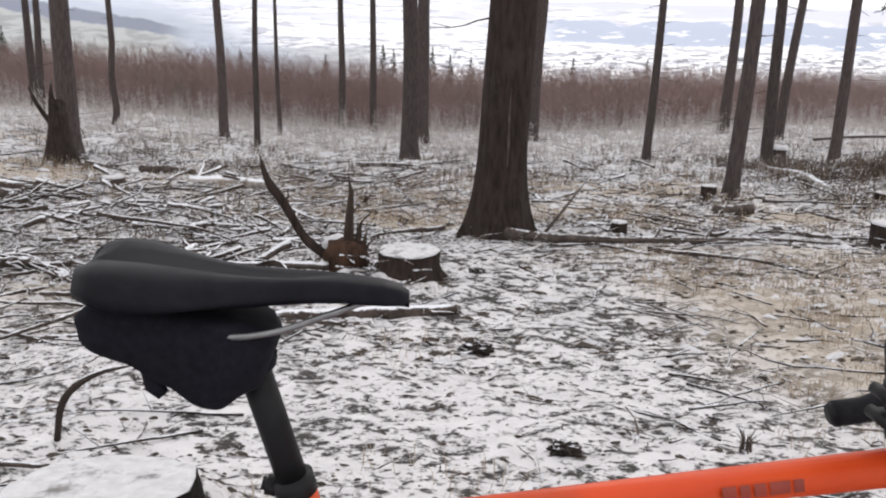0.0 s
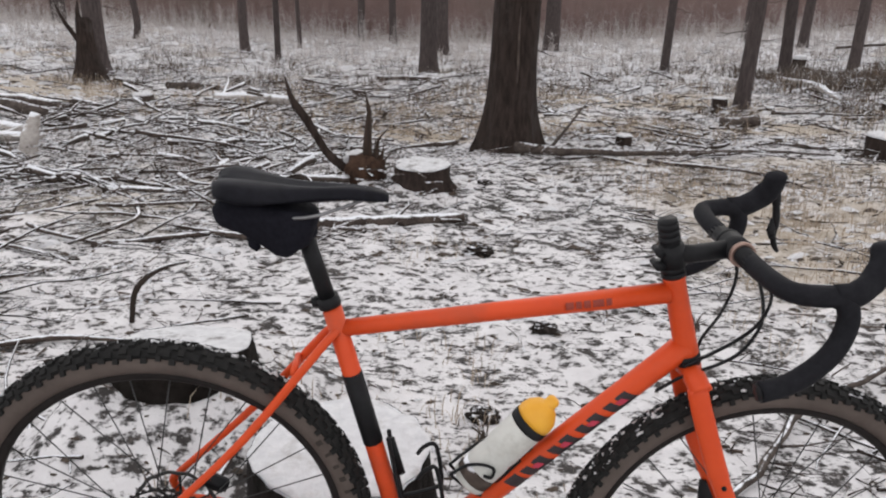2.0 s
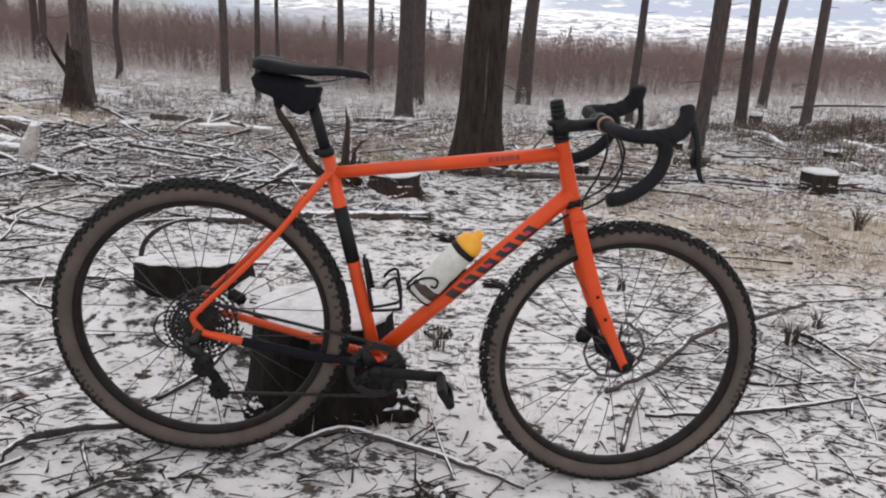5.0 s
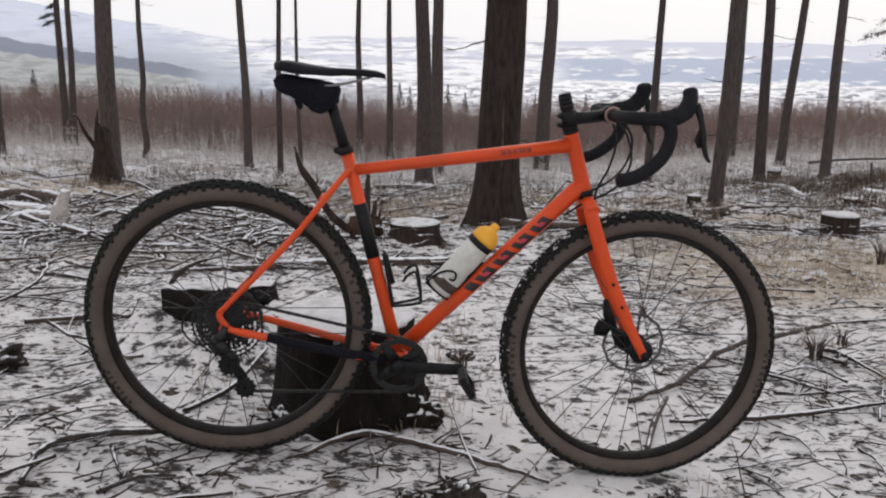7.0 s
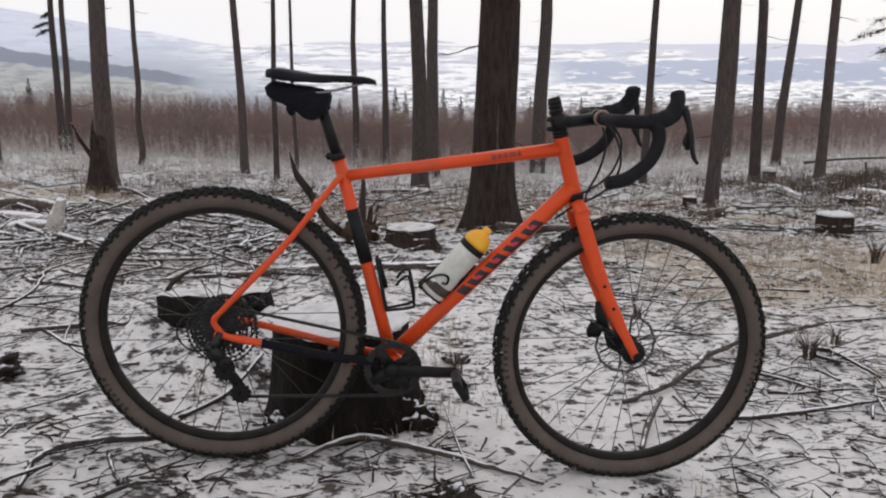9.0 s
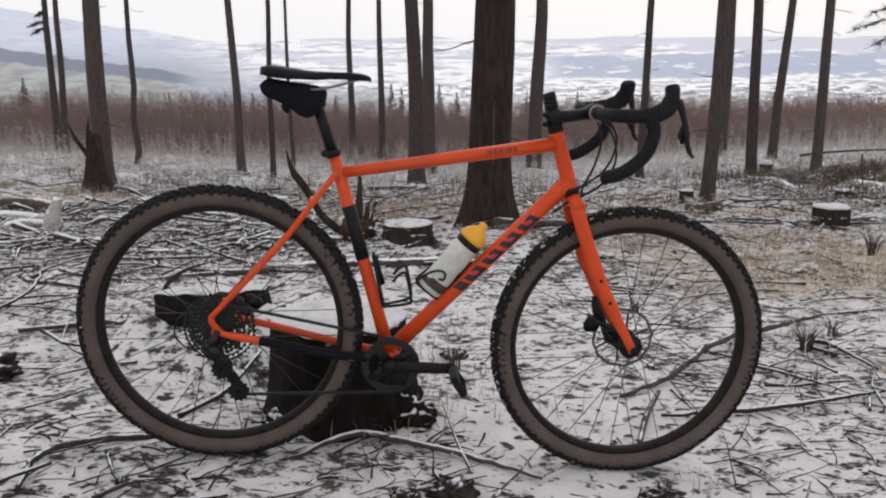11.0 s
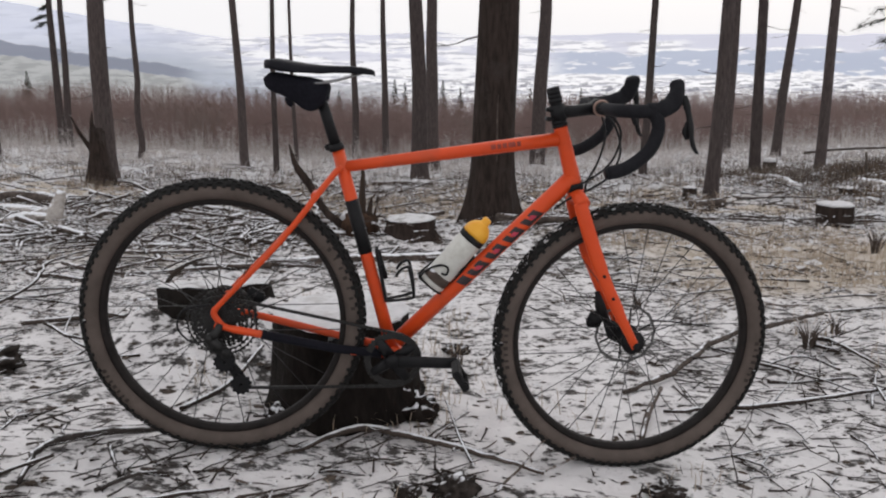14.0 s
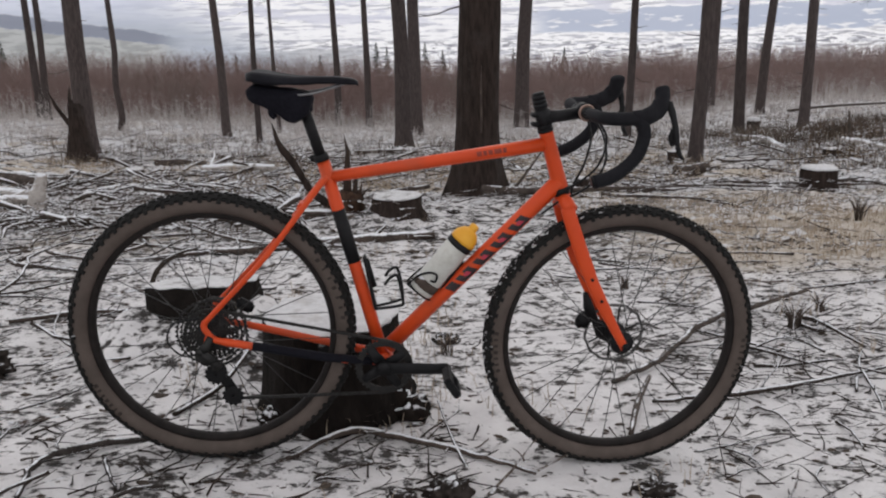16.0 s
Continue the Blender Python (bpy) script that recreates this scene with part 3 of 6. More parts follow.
def tree(x, y, r, lean, label, stubs=7, flare=0.5, seed=0, bark=M_BARK, crook=0.0):
    rnd = random.Random(seed)
    height = 11 + 30 * r
    z = G(x, y)
    m = Matrix.Translation((x, y, z)) @ Matrix.Shear("XY", 4, (lean, 0.0))
    t = thing("spruce_tree", Matrix.Translation((x, y, z)), label, "tree", "bare spruce trunks")
    bm = trunk_mesh(r, height, flare, seed * 1.37)
    for v in bm.verts:
        v.co.x += lean * v.co.z + crook * math.sin(v.co.z * 2.1) * math.exp(-max(v.co.z, 0) / 2.2)
    part("trunk", bm, bark, t)
    for i in range(stubs):
        zz = rnd.uniform(1.0, 1.4) + (height * 0.55) * (i / max(stubs, 1)) ** 1.4 + rnd.uniform(-0.2, 0.2)
        a = rnd.choice((0, math.pi)) + rnd.uniform(-0.9, 0.9)
        ob = new("branch", rnd.choice(STUBS))
        ob.parent = t
        ob.matrix_local = Matrix.Translation((lean * zz + math.cos(a) * r * 0.7, math.sin(a) * r * 0.7, zz)) @ Matrix.Rotation(a, 4, "Z")
    # unseen crown high above the view, added to shade the ground from the sky
    verts, faces = [], []
    low = height * 0.62
    for _ in range(150):
        u = rnd.random() ** 0.9
        zz, a = low + (height - low) * u, rnd.uniform(0, 6.28)
        l = (0.5 + 7 * r) * (1 - 0.8 * u) * rnd.uniform(0.6, 1.1)
        c, s = math.cos(a), math.sin(a)
        px = lean * zz
        w, drop = l * 0.28, l * rnd.uniform(0.1, 0.4)
        k = len(verts)
        verts += [(px, 0, zz), (px + c * l * 0.5 - s * w, s * l * 0.5 + c * w, zz - drop * 0.6), (px + c * l, s * l, zz - drop), (px + c * l * 0.5 + s * w, s * l * 0.5 - c * w, zz - drop * 0.6), (px + c * l * 0.5, s * l * 0.5, zz - drop * 0.3)]
        faces += [(k, k + 1, k + 4), (k + 1, k + 2, k + 4), (k + 2, k + 3, k + 4), (k + 3, k, k + 4)]
    from_lists("crown", verts, faces, M_NEEDLE, t)
    return t


BARE = "tall dark brown spruce trunk with dead branch stubs, standing in snow"
SLIM = "slim dark spruce trunk with bare twigs, standing in snow"
for i, (x, y, r, lean, flare) in enumerate((
        (-21.16, 44.25, 0.22, 0.003, 0.2), (-19.74, 42, 0.197, 0.033, 0.2), (-7.10, 16.3, 0.208, 0.024, 0.80), (-12.66, 33, 0.140, 0.030, 0.2),
        (-7.30, 29.5, 0.173, -0.015, 0.35), (-5.18, 25.25, 0.103, 0.016, 0.2), (-6.44, 35.75, 0.104, -0.005, 0.2), (-4.76, 45, 0.21, 0.006, 0.2),
        (-2.85, 43, 0.20, -0.010, 0.2), (-0.28, 22.25, 0.243, -0.011, 0.3), (-0.15, 34.25, 0.30, 0.002, 0.3), (4.75, 36.75, 0.355, 0.028, 0.3),
        (6.10, 21.25, 0.120, 0.029, 0.3), (5.24, 12.4, 0.125, 0.027, 0.3), (14.58, 39.75, 0.27, 0.012, 0.2), (8.44, 19.0, 0.145, -0.029, 0.35),
        (14.40, 32.75, 0.204, 0.049, 0.2), (10.44, 19.75, 0.143, 0.002, 0.3), (-16.9, 29.5, 0.196, 0.020, 0.2))):
    t = tree(x, y, r, lean, SLIM if r < 0.15 else BARE, 10, flare, i + 1, crook=0.16 if i == 3 else 0.0)
    if i == 0:
        far_left_tree = t
big = tree(1.09, 7.5, 0.250, 0.010, "thick dark brown spruce trunk with flared foot and pale scar", 6, 0.72, 41, M_BIGBARK)
part("bark_scar", tube([(0.035, -0.262, 0.62), (0.045, -0.262, 0.9), (0.04, -0.256, 1.25), (0.05, -0.253, 1.5)], [0.004, 0.014, 0.012, 0.003], 6, 0.4), M_LOG, big, "pale vertical scar in the bark")
edge_tree = tree(13.4, 20.6, 0.17, 0.0, "spruce with low green needled branches at the clearing's edge", 4, 0.3, 55)


def spray(parent, start, end, seed, length=0.16, thick=1.0):
    """A needled spruce branch from start to end, in the tree's own space."""
    rnd = random.Random(seed)
    a, b = Vector(start), Vector(end)
    side = (b - a).cross(Vector((0, 0, 1))).normalized()
    c = curve([a, a.lerp(b, 0.5) + Vector((0, 0, 0.06)), b], 5)
    br = part("needled_branch", tube(c, [0.014 * (1 - 0.08 * i) for i in range(len(c))], 5), M_BARK, parent, "green needled branch")
    verts, faces = [], []
    for i in range(len(c) - 1):
        for _ in range(16):
            p = c[i].lerp(c[i + 1], rnd.random())
            d = (b - a).normalized() * rnd.uniform(0.2, 0.9) + side * rnd.choice((-1, 1)) * rnd.uniform(0.3, 1) + Vector((0, 0, rnd.uniform(-0.6, 0.2)))
            l = length * rnd.uniform(1.0, 2.6)
            q = p + d.normalized() * l
            for _ in range(9):
                s = p.lerp(q, rnd.random())
                n = Vector((rnd.gauss(0, 1), rnd.gauss(0, 1), rnd.gauss(0, 1))).normalized() * 0.045 * thick
                w = n.cross(Vector((0.3, 0.5, 0.8))).normalized() * 0.008 * thick
                k = len(verts)
                verts += [s - w, s + w, s + n]
                faces.append((k, k + 1, k + 2))
    from_lists("needles", verts, faces, M_NEEDLE, br)


z0 = G(13.4, 20.6)
for i, (sx, sy, sz, ex, ey, ez) in enumerate(((13.3, 20.6, 2.7, 11.7, 20.0, 2.25), (13.3, 20.6, 2.3, 11.3, 20.2, 1.85), (13.3, 20.6, 2.0, 11.75, 19.9, 1.45), (13.4, 20.6, 3.2, 12.0, 20.2, 2.9))):
    spray(edge_tree, (sx - 13.4, sy - 20.6, sz - z0), (ex - 13.4, ey - 20.6, ez - z0), i + 3)
z0 = G(-21.16, 44.25)
for i, (ex, ez) in enumerate(((-22.1, 3.2), (-21.9, 2.85), (-21.6, 3.75))):
    spray(far_left_tree, (0.0, 0.0, ez - z0 + 0.25), (ex + 21.16, 0.1, ez - z0), i + 13, 0.14, 1.6)


# ---- stumps ----
def stump(x, y, r, h, label, bark=M_STUMPBARK, flare=0.35, cap=0.03, tilt=(0.0, 0.0), seed=0, squash=1.0, roots=4, snow=M_SNOW, jag=0.006):
    z = G(x, y)
    t = thing("tree_stump", Matrix.Translation((x, y, z)), label, "tree stump", "cut stumps")
    bm = bmesh.new()
    sides, rings = 36, []
    for j, u in enumerate((-0.25, 0.0, 0.08, 0.2, 0.4, 0.65, 0.9, 1.0)):
        ring = []
        for k in range(sides):
            a = 2 * math.pi * k / sides
            f = 1 + flare * math.exp(-max(u, 0) * 3.2) * (0.6 + 0.7 * max(0, math.sin(a * roots + seed)))
            rough = 1 + 0.09 * noise.noise(Vector((math.cos(a) * 3, math.sin(a) * 3, u * 1.5 + seed))) + 0.035 * noise.noise(Vector((math.cos(a) * 11, math.sin(a) * 11, u * 2 + seed)))
            px, py = math.cos(a) * r * f * rough, math.sin(a) * r * f * rough * squash
            pz = u * h + (tilt[0] * px + tilt[1] * py + jag * noise.noise(Vector((math.cos(a) * 2.6, math.sin(a) * 2.6, seed + 3.0))) if u > 0.8 else 0)
            ring.append(bm.verts.new((px, py, pz)))
        rings.append(ring)
    for p, q in zip(rings, rings[1:]):
        for k in range(sides):
            bm.faces.new((p[k], p[(k + 1) % sides], q[(k + 1) % sides], q[k]))
    top = [v.co.copy() for v in rings[-1]]
    part("bark", bm, bark, t)
    bm = bmesh.new()
    loop = [bm.verts.new(c * 1.0 + Vector((0, 0, -0.002))) for c in top]
    inner = [bm.verts.new(Vector((c.x * 0.5, c.y * 0.5, h + 0.004 + (c.z - h) * 0.5))) for c in top]
    for k in range(sides):
        bm.faces.new((loop[k], loop[(k + 1) % sides], inner[(k + 1) % sides], inner[k]))
    bm.faces.new(inner)
    part("cut_face", bm, M_CUT, t, "sawn pale wood")
    if cap:
        bm = bmesh.new()
        rr = []
        for s, hh in ((0.985, 0.003), (0.97, 0.55 * cap), (0.9, 0.9 * cap), (0.6, cap), (0.25, cap * 1.05)):
            ring = []
            for k, c in enumerate(top):
                w = s * (1 + 0.05 * noise.noise(c * 14))
                ring.append(bm.verts.new((c.x * w, c.y * w, h + (c.z - h) * w + hh + 0.006 * noise.noise(Vector((c.x * s * 9, c.y * s * 9, seed))))))
            rr.append(ring)
        for p, q in zip(rr, rr[1:]):
            for k in range(sides):
                bm.faces.new((p[k], p[(k + 1) % sides], q[(k + 1) % sides], q[k]))
        bm.faces.new(rr[-1])
        part("snow_cap", bm, snow, t, "layer of fresh snow")
    return t


stump(0.257, 0.375, 0.213, 0.322, "dark wet spruce stump under snow behind the bicycle", flare=0.2, cap=0.012, seed=2, squash=0.95)
stump(-0.33, 1.03, 0.215, 0.185 - G(-0.33, 1.03), "wide low stump with a round snow-covered cut", M_OLDBARK, 0.14, 0.010, tilt=(0.03, -0.20), jag=0.016, seed=5, snow=M_OLDSNOW)
stump(0.265, 4.74, 0.205, 0.150, "low stump with brown bark and thin snow on its pale cut", M_BIGBARK, 0.22, 0.010, seed=9, snow=M_OLDSNOW)
stump(5.10, 7.40, 0.205, 0.26, "dark cut stump with a flat snowy top", M_BIGBARK, flare=0.08, cap=0.025, seed=11, roots=3)
stump(4.78, 12.1, 0.12, 0.26, "small dark stump with thin snow on top", M_BIGBARK, flare=0.1, cap=0.012, seed=13)
stump(2.35, 7.6, 0.085, 0.13, "thin short stump with thin snow on top", M_BIGBARK, flare=0.1, cap=0.015, seed=15)
stump(-4.65, 12.2, 0.17, 0.10, "low round stump with a snow-covered top", M_LOG, 0.15, 0.03, seed=23)
stump(-7.3, 11.2, 0.10, 0.14, "small old stump in dry grass", M_LOG, 0.2, 0.012, seed=19)


for i, (x, y, sx, sy, sz) in enumerate(((0.43, 0.34, 0.075, 0.09, 0.125), (0.475, 0.30, 0.075, 0.06, 0.060), (0.08, 0.23, 0.05, 0.05, 0.05))):
    bm = lump((sx, sy, sz), 0.45, 30.0 + i, 4, 3.2)
    ob = part("stump_root", bm, M_ROOTSNOW)
    ob.location = (x, y, G(x, y))
    tagged(ob, "snow-flecked root of the dark stump", "root", "stump roots")


def snag():
    x, y = -6.70, 15.0
    z = G(x, y)
    t = thing("broken_snag", Matrix.Translation((x, y, z)), "dark splintered snag of a broken trunk with one leaning limb", "dead tree")
    bm = trunk_mesh(0.265, 1.45, 0.45, 4.4, 22)
    for v in bm.verts:
        if v.co.z > 1.0:
            a = math.atan2(v.co.y, v.co.x)
            v.co.z = 1.0 + 0.32 * abs(math.sin(a * 3.5 + 0.6)) * (0.4 + abs(noise.noise(Vector((a, 3, 1)))))
            v.co.x, v.co.y = 0.15 * math.cos(a), 0.15 * math.sin(a)
    part("trunk", bm, M_BIGBARK, t)
    part("limb", tube([(-0.05, 0, 0.55), (-0.22, 0, 0.85), (-0.38, -0.02, 1.12), (-0.5, -0.02, 1.42)], [0.055, 0.05, 0.04, 0.012], 8), M_BIGBARK, t)
    part("splinter", tube([(-0.08, 0, 1.0), (-0.1, 0, 1.3), (-0.07, 0, 1.55)], [0.06, 0.045, 0.006], 6), M_BIGBARK, t)


snag()


def root_fork():
    x, y = -0.21, 4.95
    z = G(x, y) - 0.05
    t = thing("split_root_stump", Matrix.Translation((x, y, z)) @ Matrix.Scale(0.94, 4), "split brown stump with a long leaning limb and torn upright splinters", "tree stump")
    bm = lump((0.18, 0.16, 0.17), 0.3, 2.0)
    bmesh.ops.translate(bm, verts=bm.verts, vec=(0.03, -0.02, 0.13))
    part("body", bm, M_TORN, t, "orange-brown torn wood")
    part("limb", tube(curve([(-0.14, 0, 0.16), (-0.30, 0.02, 0.30), (-0.44, 0.02, 0.55), (-0.55, 0.0, 0.72), (-0.60, -0.02, 0.92)], 4), [0.038] * 4 + [0.034] * 4 + [0.036] * 4 + [0.028, 0.022, 0.018, 0.010, 0.004], 8), M_BIGBARK, t, "dark leaning limb")
    part("twig", tube([(-0.44, 0.02, 0.54), (-0.40, 0.0, 0.60), (-0.41, 0, 0.67)], [0.012, 0.008, 0.003], 5), M_ROOT, t)
    for i, (dx, h, r) in enumerate(((0.05, 0.80, 0.05), (0.10, 0.42, 0.04), (0.15, 0.36, 0.035), (0.0, 0.34, 0.05), (0.17, 0.30, 0.025), (-0.05, 0.26, 0.035), (0.12, 0.52, 0.025))):
        part("splinter", tube([(dx * 0.7, 0.0, 0.08), (dx, 0.01 * i, h * 0.55), (dx + 0.015, 0, h * 0.8), (dx - 0.01 + 0.02 * i, 0, h)], [r, r * 0.7, r * 0.4, 0.003], 7), M_ROOT, t)
    bm = lump((0.11, 0.10, 0.09), 0.25, 8.0)
    bmesh.ops.translate(bm, verts=bm.verts, vec=(-0.06, 0.12, 0.20))
    part("snow_cap", bm, M_SNOW, t, "lump of snow lodged behind the wood")


root_fork()


# ---- logs and fallen branches ----
def stick(name, pts, radii, material, label, category="branch", group="", n=8, lift=0.6, wobble=0.0, seed=0, forks=()):
    """A branch that lies along (x, y, height over the ground) points."""
    rnd = random.Random(seed)
    r0 = radii[0] if not isinstance(radii, (int, float)) else radii
    o = Vector((pts[0][0], pts[0][1], G(pts[0][0], pts[0][1])))
    p3 = [Vector((x, y, G(x, y) + h + r0 * lift)) - o for x, y, h in pts]
    c = curve(p3, 5)
    for i, p in enumerate(c):
        p += Vector((noise.noise(Vector((i * 0.7, seed, 0))), noise.noise(Vector((i * 0.7, seed, 5))), 0.3 * noise.noise(Vector((i * 0.7, seed, 9))))) * wobble
    if isinstance(radii, (int, float)):
        rr = [radii] * len(c)
    else:
        rr = [float(np.interp(i / (len(c) - 1), np.linspace(0, 1, len(radii)), radii)) for i in range(len(c))]
    rr = [r * (1 + 0.12 * noise.noise(Vector((i * 0.9, seed, 2)))) for i, r in enumerate(rr)]
    t = thing(name, Matrix.Translation(o), label, category, group)
    part("stem", tube(c, rr, n), material, t)
    for at, ang, length, rise in forks:
        i = min(int(at * (len(c) - 1)), len(c) - 2)
        d = (c[i + 1] - c[i]).normalized()
        d = Matrix.Rotation(radians(ang), 3, "Z") @ d
        q = [c[i], c[i] + d * length * 0.35 + Vector((0, 0, rise * 0.35)), c[i] + d * length * 0.7 + Vector((0.03, 0.02, rise * 0.8)), c[i] + d * length + Vector((0, 0.03, rise))]
        r = rr[i] * 0.4
        part("side_branch", tube(q, [r, r * 0.8, r * 0.5, r * 0.2], 6), material, t)
    return t


stick("dry_log", [(-0.62, 3.68, -0.02), (-0.1, 3.82, -0.015), (0.25, 3.90, -0.015), (0.57, 3.98, -0.01)], [0.045, 0.05, 0.048, 0.035], M_LOG, "dark weathered log half buried in snow", "log", seed=1, wobble=0.02, forks=((0.55, 60, 0.16, 0.10), (0.8, -40, 0.2, 0.02)))
stick("fallen_branch", [(1.13, 6.95, 0.06), (1.55, 6.7, 0.05), (2.3, 6.55, 0.03), (3.0, 6.85, 0.05), (3.8, 7.1, 0.02), (4.85, 7.15, 0.02)], [0.056, 0.046, 0.028, 0.019, 0.015, 0.008], M_GREYSTICK, "long grey fallen branch beside the big trunk", "branch", seed=2, wobble=0.03, forks=((0.18, 70, 0.55, 0.45), (0.45, 45, 0.9, 0.22), (0.5, -30, 0.7, 0.05), (0.62, 35, 0.9, 0.1), (0.7, -35, 0.8, 0.03)))
stick("pale_log", [(-3.40, 12.1, 0.02), (-2.75, 11.8, 0.04), (-2.08, 11.5, 0.06)], [0.085, 0.09, 0.07], M_PALE, "snow-covered pale log lying in brushwood", "log", seed=3, n=12, forks=((0.1, 120, 0.5, 0.2), (0.75, -50, 0.7, 0.15)))
stick("dark_log", [(-6.9, 11.0, 0.0), (-5.9, 10.8, 0.03), (-5.0, 10.4, 0.0)], [0.10, 0.11, 0.07], M_LOG, "old dark log with snow along its top", "log", seed=4, n=12, wobble=0.03)
stick("pale_log", [(-3.52, 6.22, -0.05), (-3.48, 6.26, 0.15), (-3.42, 6.32, 0.36)], [0.085, 0.08, 0.045], M_PALE, "short pale barkless log standing tipped up in the snow", "log", seed=5, n=12)
stick("pale_log", [(-5.4, 7.9, 0.04), (-4.8, 7.7, 0.06), (-4.2, 7.5, 0.05)], [0.075, 0.08, 0.06], M_PALE, "snow-covered pale log beside a tipped short one", "log", seed=6, n=12, wobble=0.03)
stick("short_log", [(4.20, 10.1, 0.02), (4.45, 10.13, 0.02), (4.72, 10.1, 0.03)], [0.085, 0.09, 0.085], M_GREYSTICK, "short thick cut log lying in front of a thin tree", "log", seed=7, n=14)
stick("pale_log", [(7.3, 16.0, 0.1), (7.25, 14.4, 0.10), (6.9, 12.6, 0.03)], [0.06, 0.075, 0.05], M_PALE, "bent pale log with snow along its top", "log", seed=8, n=10, wobble=0.1)
stick("dark_log", [(-1.4, 18.5, 0.02), (-0.6, 18.3, 0.05), (0.3, 18.0, 0.02)], [0.06, 0.06, 0.05], M_LOG, "thin dark log lying before two grey trunks", "log", seed=10, n=8, forks=((0.4, 30, 0.8, 0.1),))
stick("pale_log", [(-5.0, 14.4, 0.04), (-4.5, 14.3, 0.06), (-3.95, 14.2, 0.02)], [0.07, 0.08, 0.05], M_GREYSTICK, "thin snowy log in the brushwood", "log", seed=21, n=8, wobble=0.05)
stick("forked_log", [(-4.45, 6.75, 0.02), (-4.2, 7.0, 0.06), (-3.85, 7.25, 0.03)], [0.05, 0.06, 0.045], M_PALE, "forked pale log with snow, lying in the stick pile", "log", seed=31, n=12, wobble=0.04, forks=((0.3, 25, 0.45, 0.04), (0.6, -40, 0.3, 0.03)))
stick("brown_log", [(-6.0, 9.4, 0.08), (-5.5, 9.3, 0.14), (-5.0, 9.1, 0.12), (-4.5, 8.9, 0.05), (-4.1, 8.6, 0.0)], [0.06, 0.085, 0.08, 0.06, 0.03], M_GREYSTICK, "bowed brown log on top of the stick pile", "log", seed=32, n=12, wobble=0.03)
stick("dark_log", [(12.0, 24.4, 0.35), (13.2, 24.2, 0.40), (15.2, 24.0, 0.36)], [0.045, 0.040, 0.03], M_GREYSTICK, "long thin snowy log resting high on brushwood", "log", seed=33, n=8, wobble=0.06)
stick("upright_stick", [(8.55, 13.6, 0.0), (8.56, 13.6, 0.3), (8.52, 13.6, 0.62)], [0.035, 0.03, 0.02], M_BRUSH, "dark broken stick standing upright in the brush", "branch", seed=34)
stick("pale_log", [(8.1, 12.9, 0.15), (8.15, 12.2, 0.12), (8.3, 11.6, 0.05)], [0.06, 0.06, 0.05], M_PALE, "snowy log slanting down the brush bank", "log", seed=35, n=10, wobble=0.05, forks=((0.4, 60, 0.6, 0.1), (0.6, -70, 0.7, 0.02)))
stump(7.1, 11.2, 0.15, 0.16, "low dark stump in brush with thin snow on top", M_BIGBARK, 0.1, 0.015, seed=37)
stump(9.75, 21.4, 0.17, 0.30, "snow-heaped stump behind the thin trunks", M_BIGBARK, 0.1, 0.10, seed=38)
stick("fallen_branch", [(1.2, 0.62, 0.01), (1.42, 0.82, 0.02), (1.7, 1.18, 0.04), (2.0, 1.4, 0.05), (2.4, 1.75, 0.03)], [0.008, 0.013, 0.014, 0.013, 0.009], M_GREYSTICK, "grey bent branch lying behind the front wheel", "branch", seed=11, wobble=0.02, forks=((0.35, -60, 0.25, 0.05),))
stick("fallen_branch", [(1.3, 0.46, 0.01), (1.6, 0.52, 0.015), (1.85, 0.58, 0.02), (2.35, 0.78, 0.01)], [0.006, 0.010, 0.009, 0.004], M_DRYTWIG, "thin dark branch on the snow", "branch", seed=12, wobble=0.02, forks=((0.5, 35, 0.25, 0.03), (0.7, -40, 0.2, 0.02)))
stick("fallen_branch", [(1.17, 0.22, 0.0), (1.24, 0.42, 0.02), (1.33, 0.62, 0.03)], [0.008, 0.011, 0.008], M_GREYSTICK, "short grey stick on the snow", "branch", seed=13)
stick("fallen_branch", [(0.16, -0.02, 0.0), (0.32, 0.14, 0.02), (0.5, 0.10, 0.015), (0.68, 0.02, 0.01), (0.84, -0.08, 0.01)], [0.006, 0.011, 0.010, 0.009, 0.005], M_LOG, "bowed dark branch on the snow below the bicycle", "branch", seed=14, wobble=0.012, forks=((0.55, 75, 0.2, 0.05), (0.3, -50, 0.12, 0.03), (0.65, -80, 0.10, 0.02)))
stick("fallen_branch", [(-0.45, -0.28, 0.0), (-0.47, -0.16, 0.015), (-0.45, -0.08, 0.02), (-0.41, -0.04, 0.015), (-0.34, 0.02, 0.012), (-0.22, 0.09, 0.0)], [0.006, 0.009, 0.010, 0.012, 0.011, 0.006], M_NEARSTICK, "crooked snowy branch beside the rear wheel", "branch", seed=15, wobble=0.012, forks=((0.3, -70, 0.16, 0.03), (0.5, 60, 0.14, 0.03)))
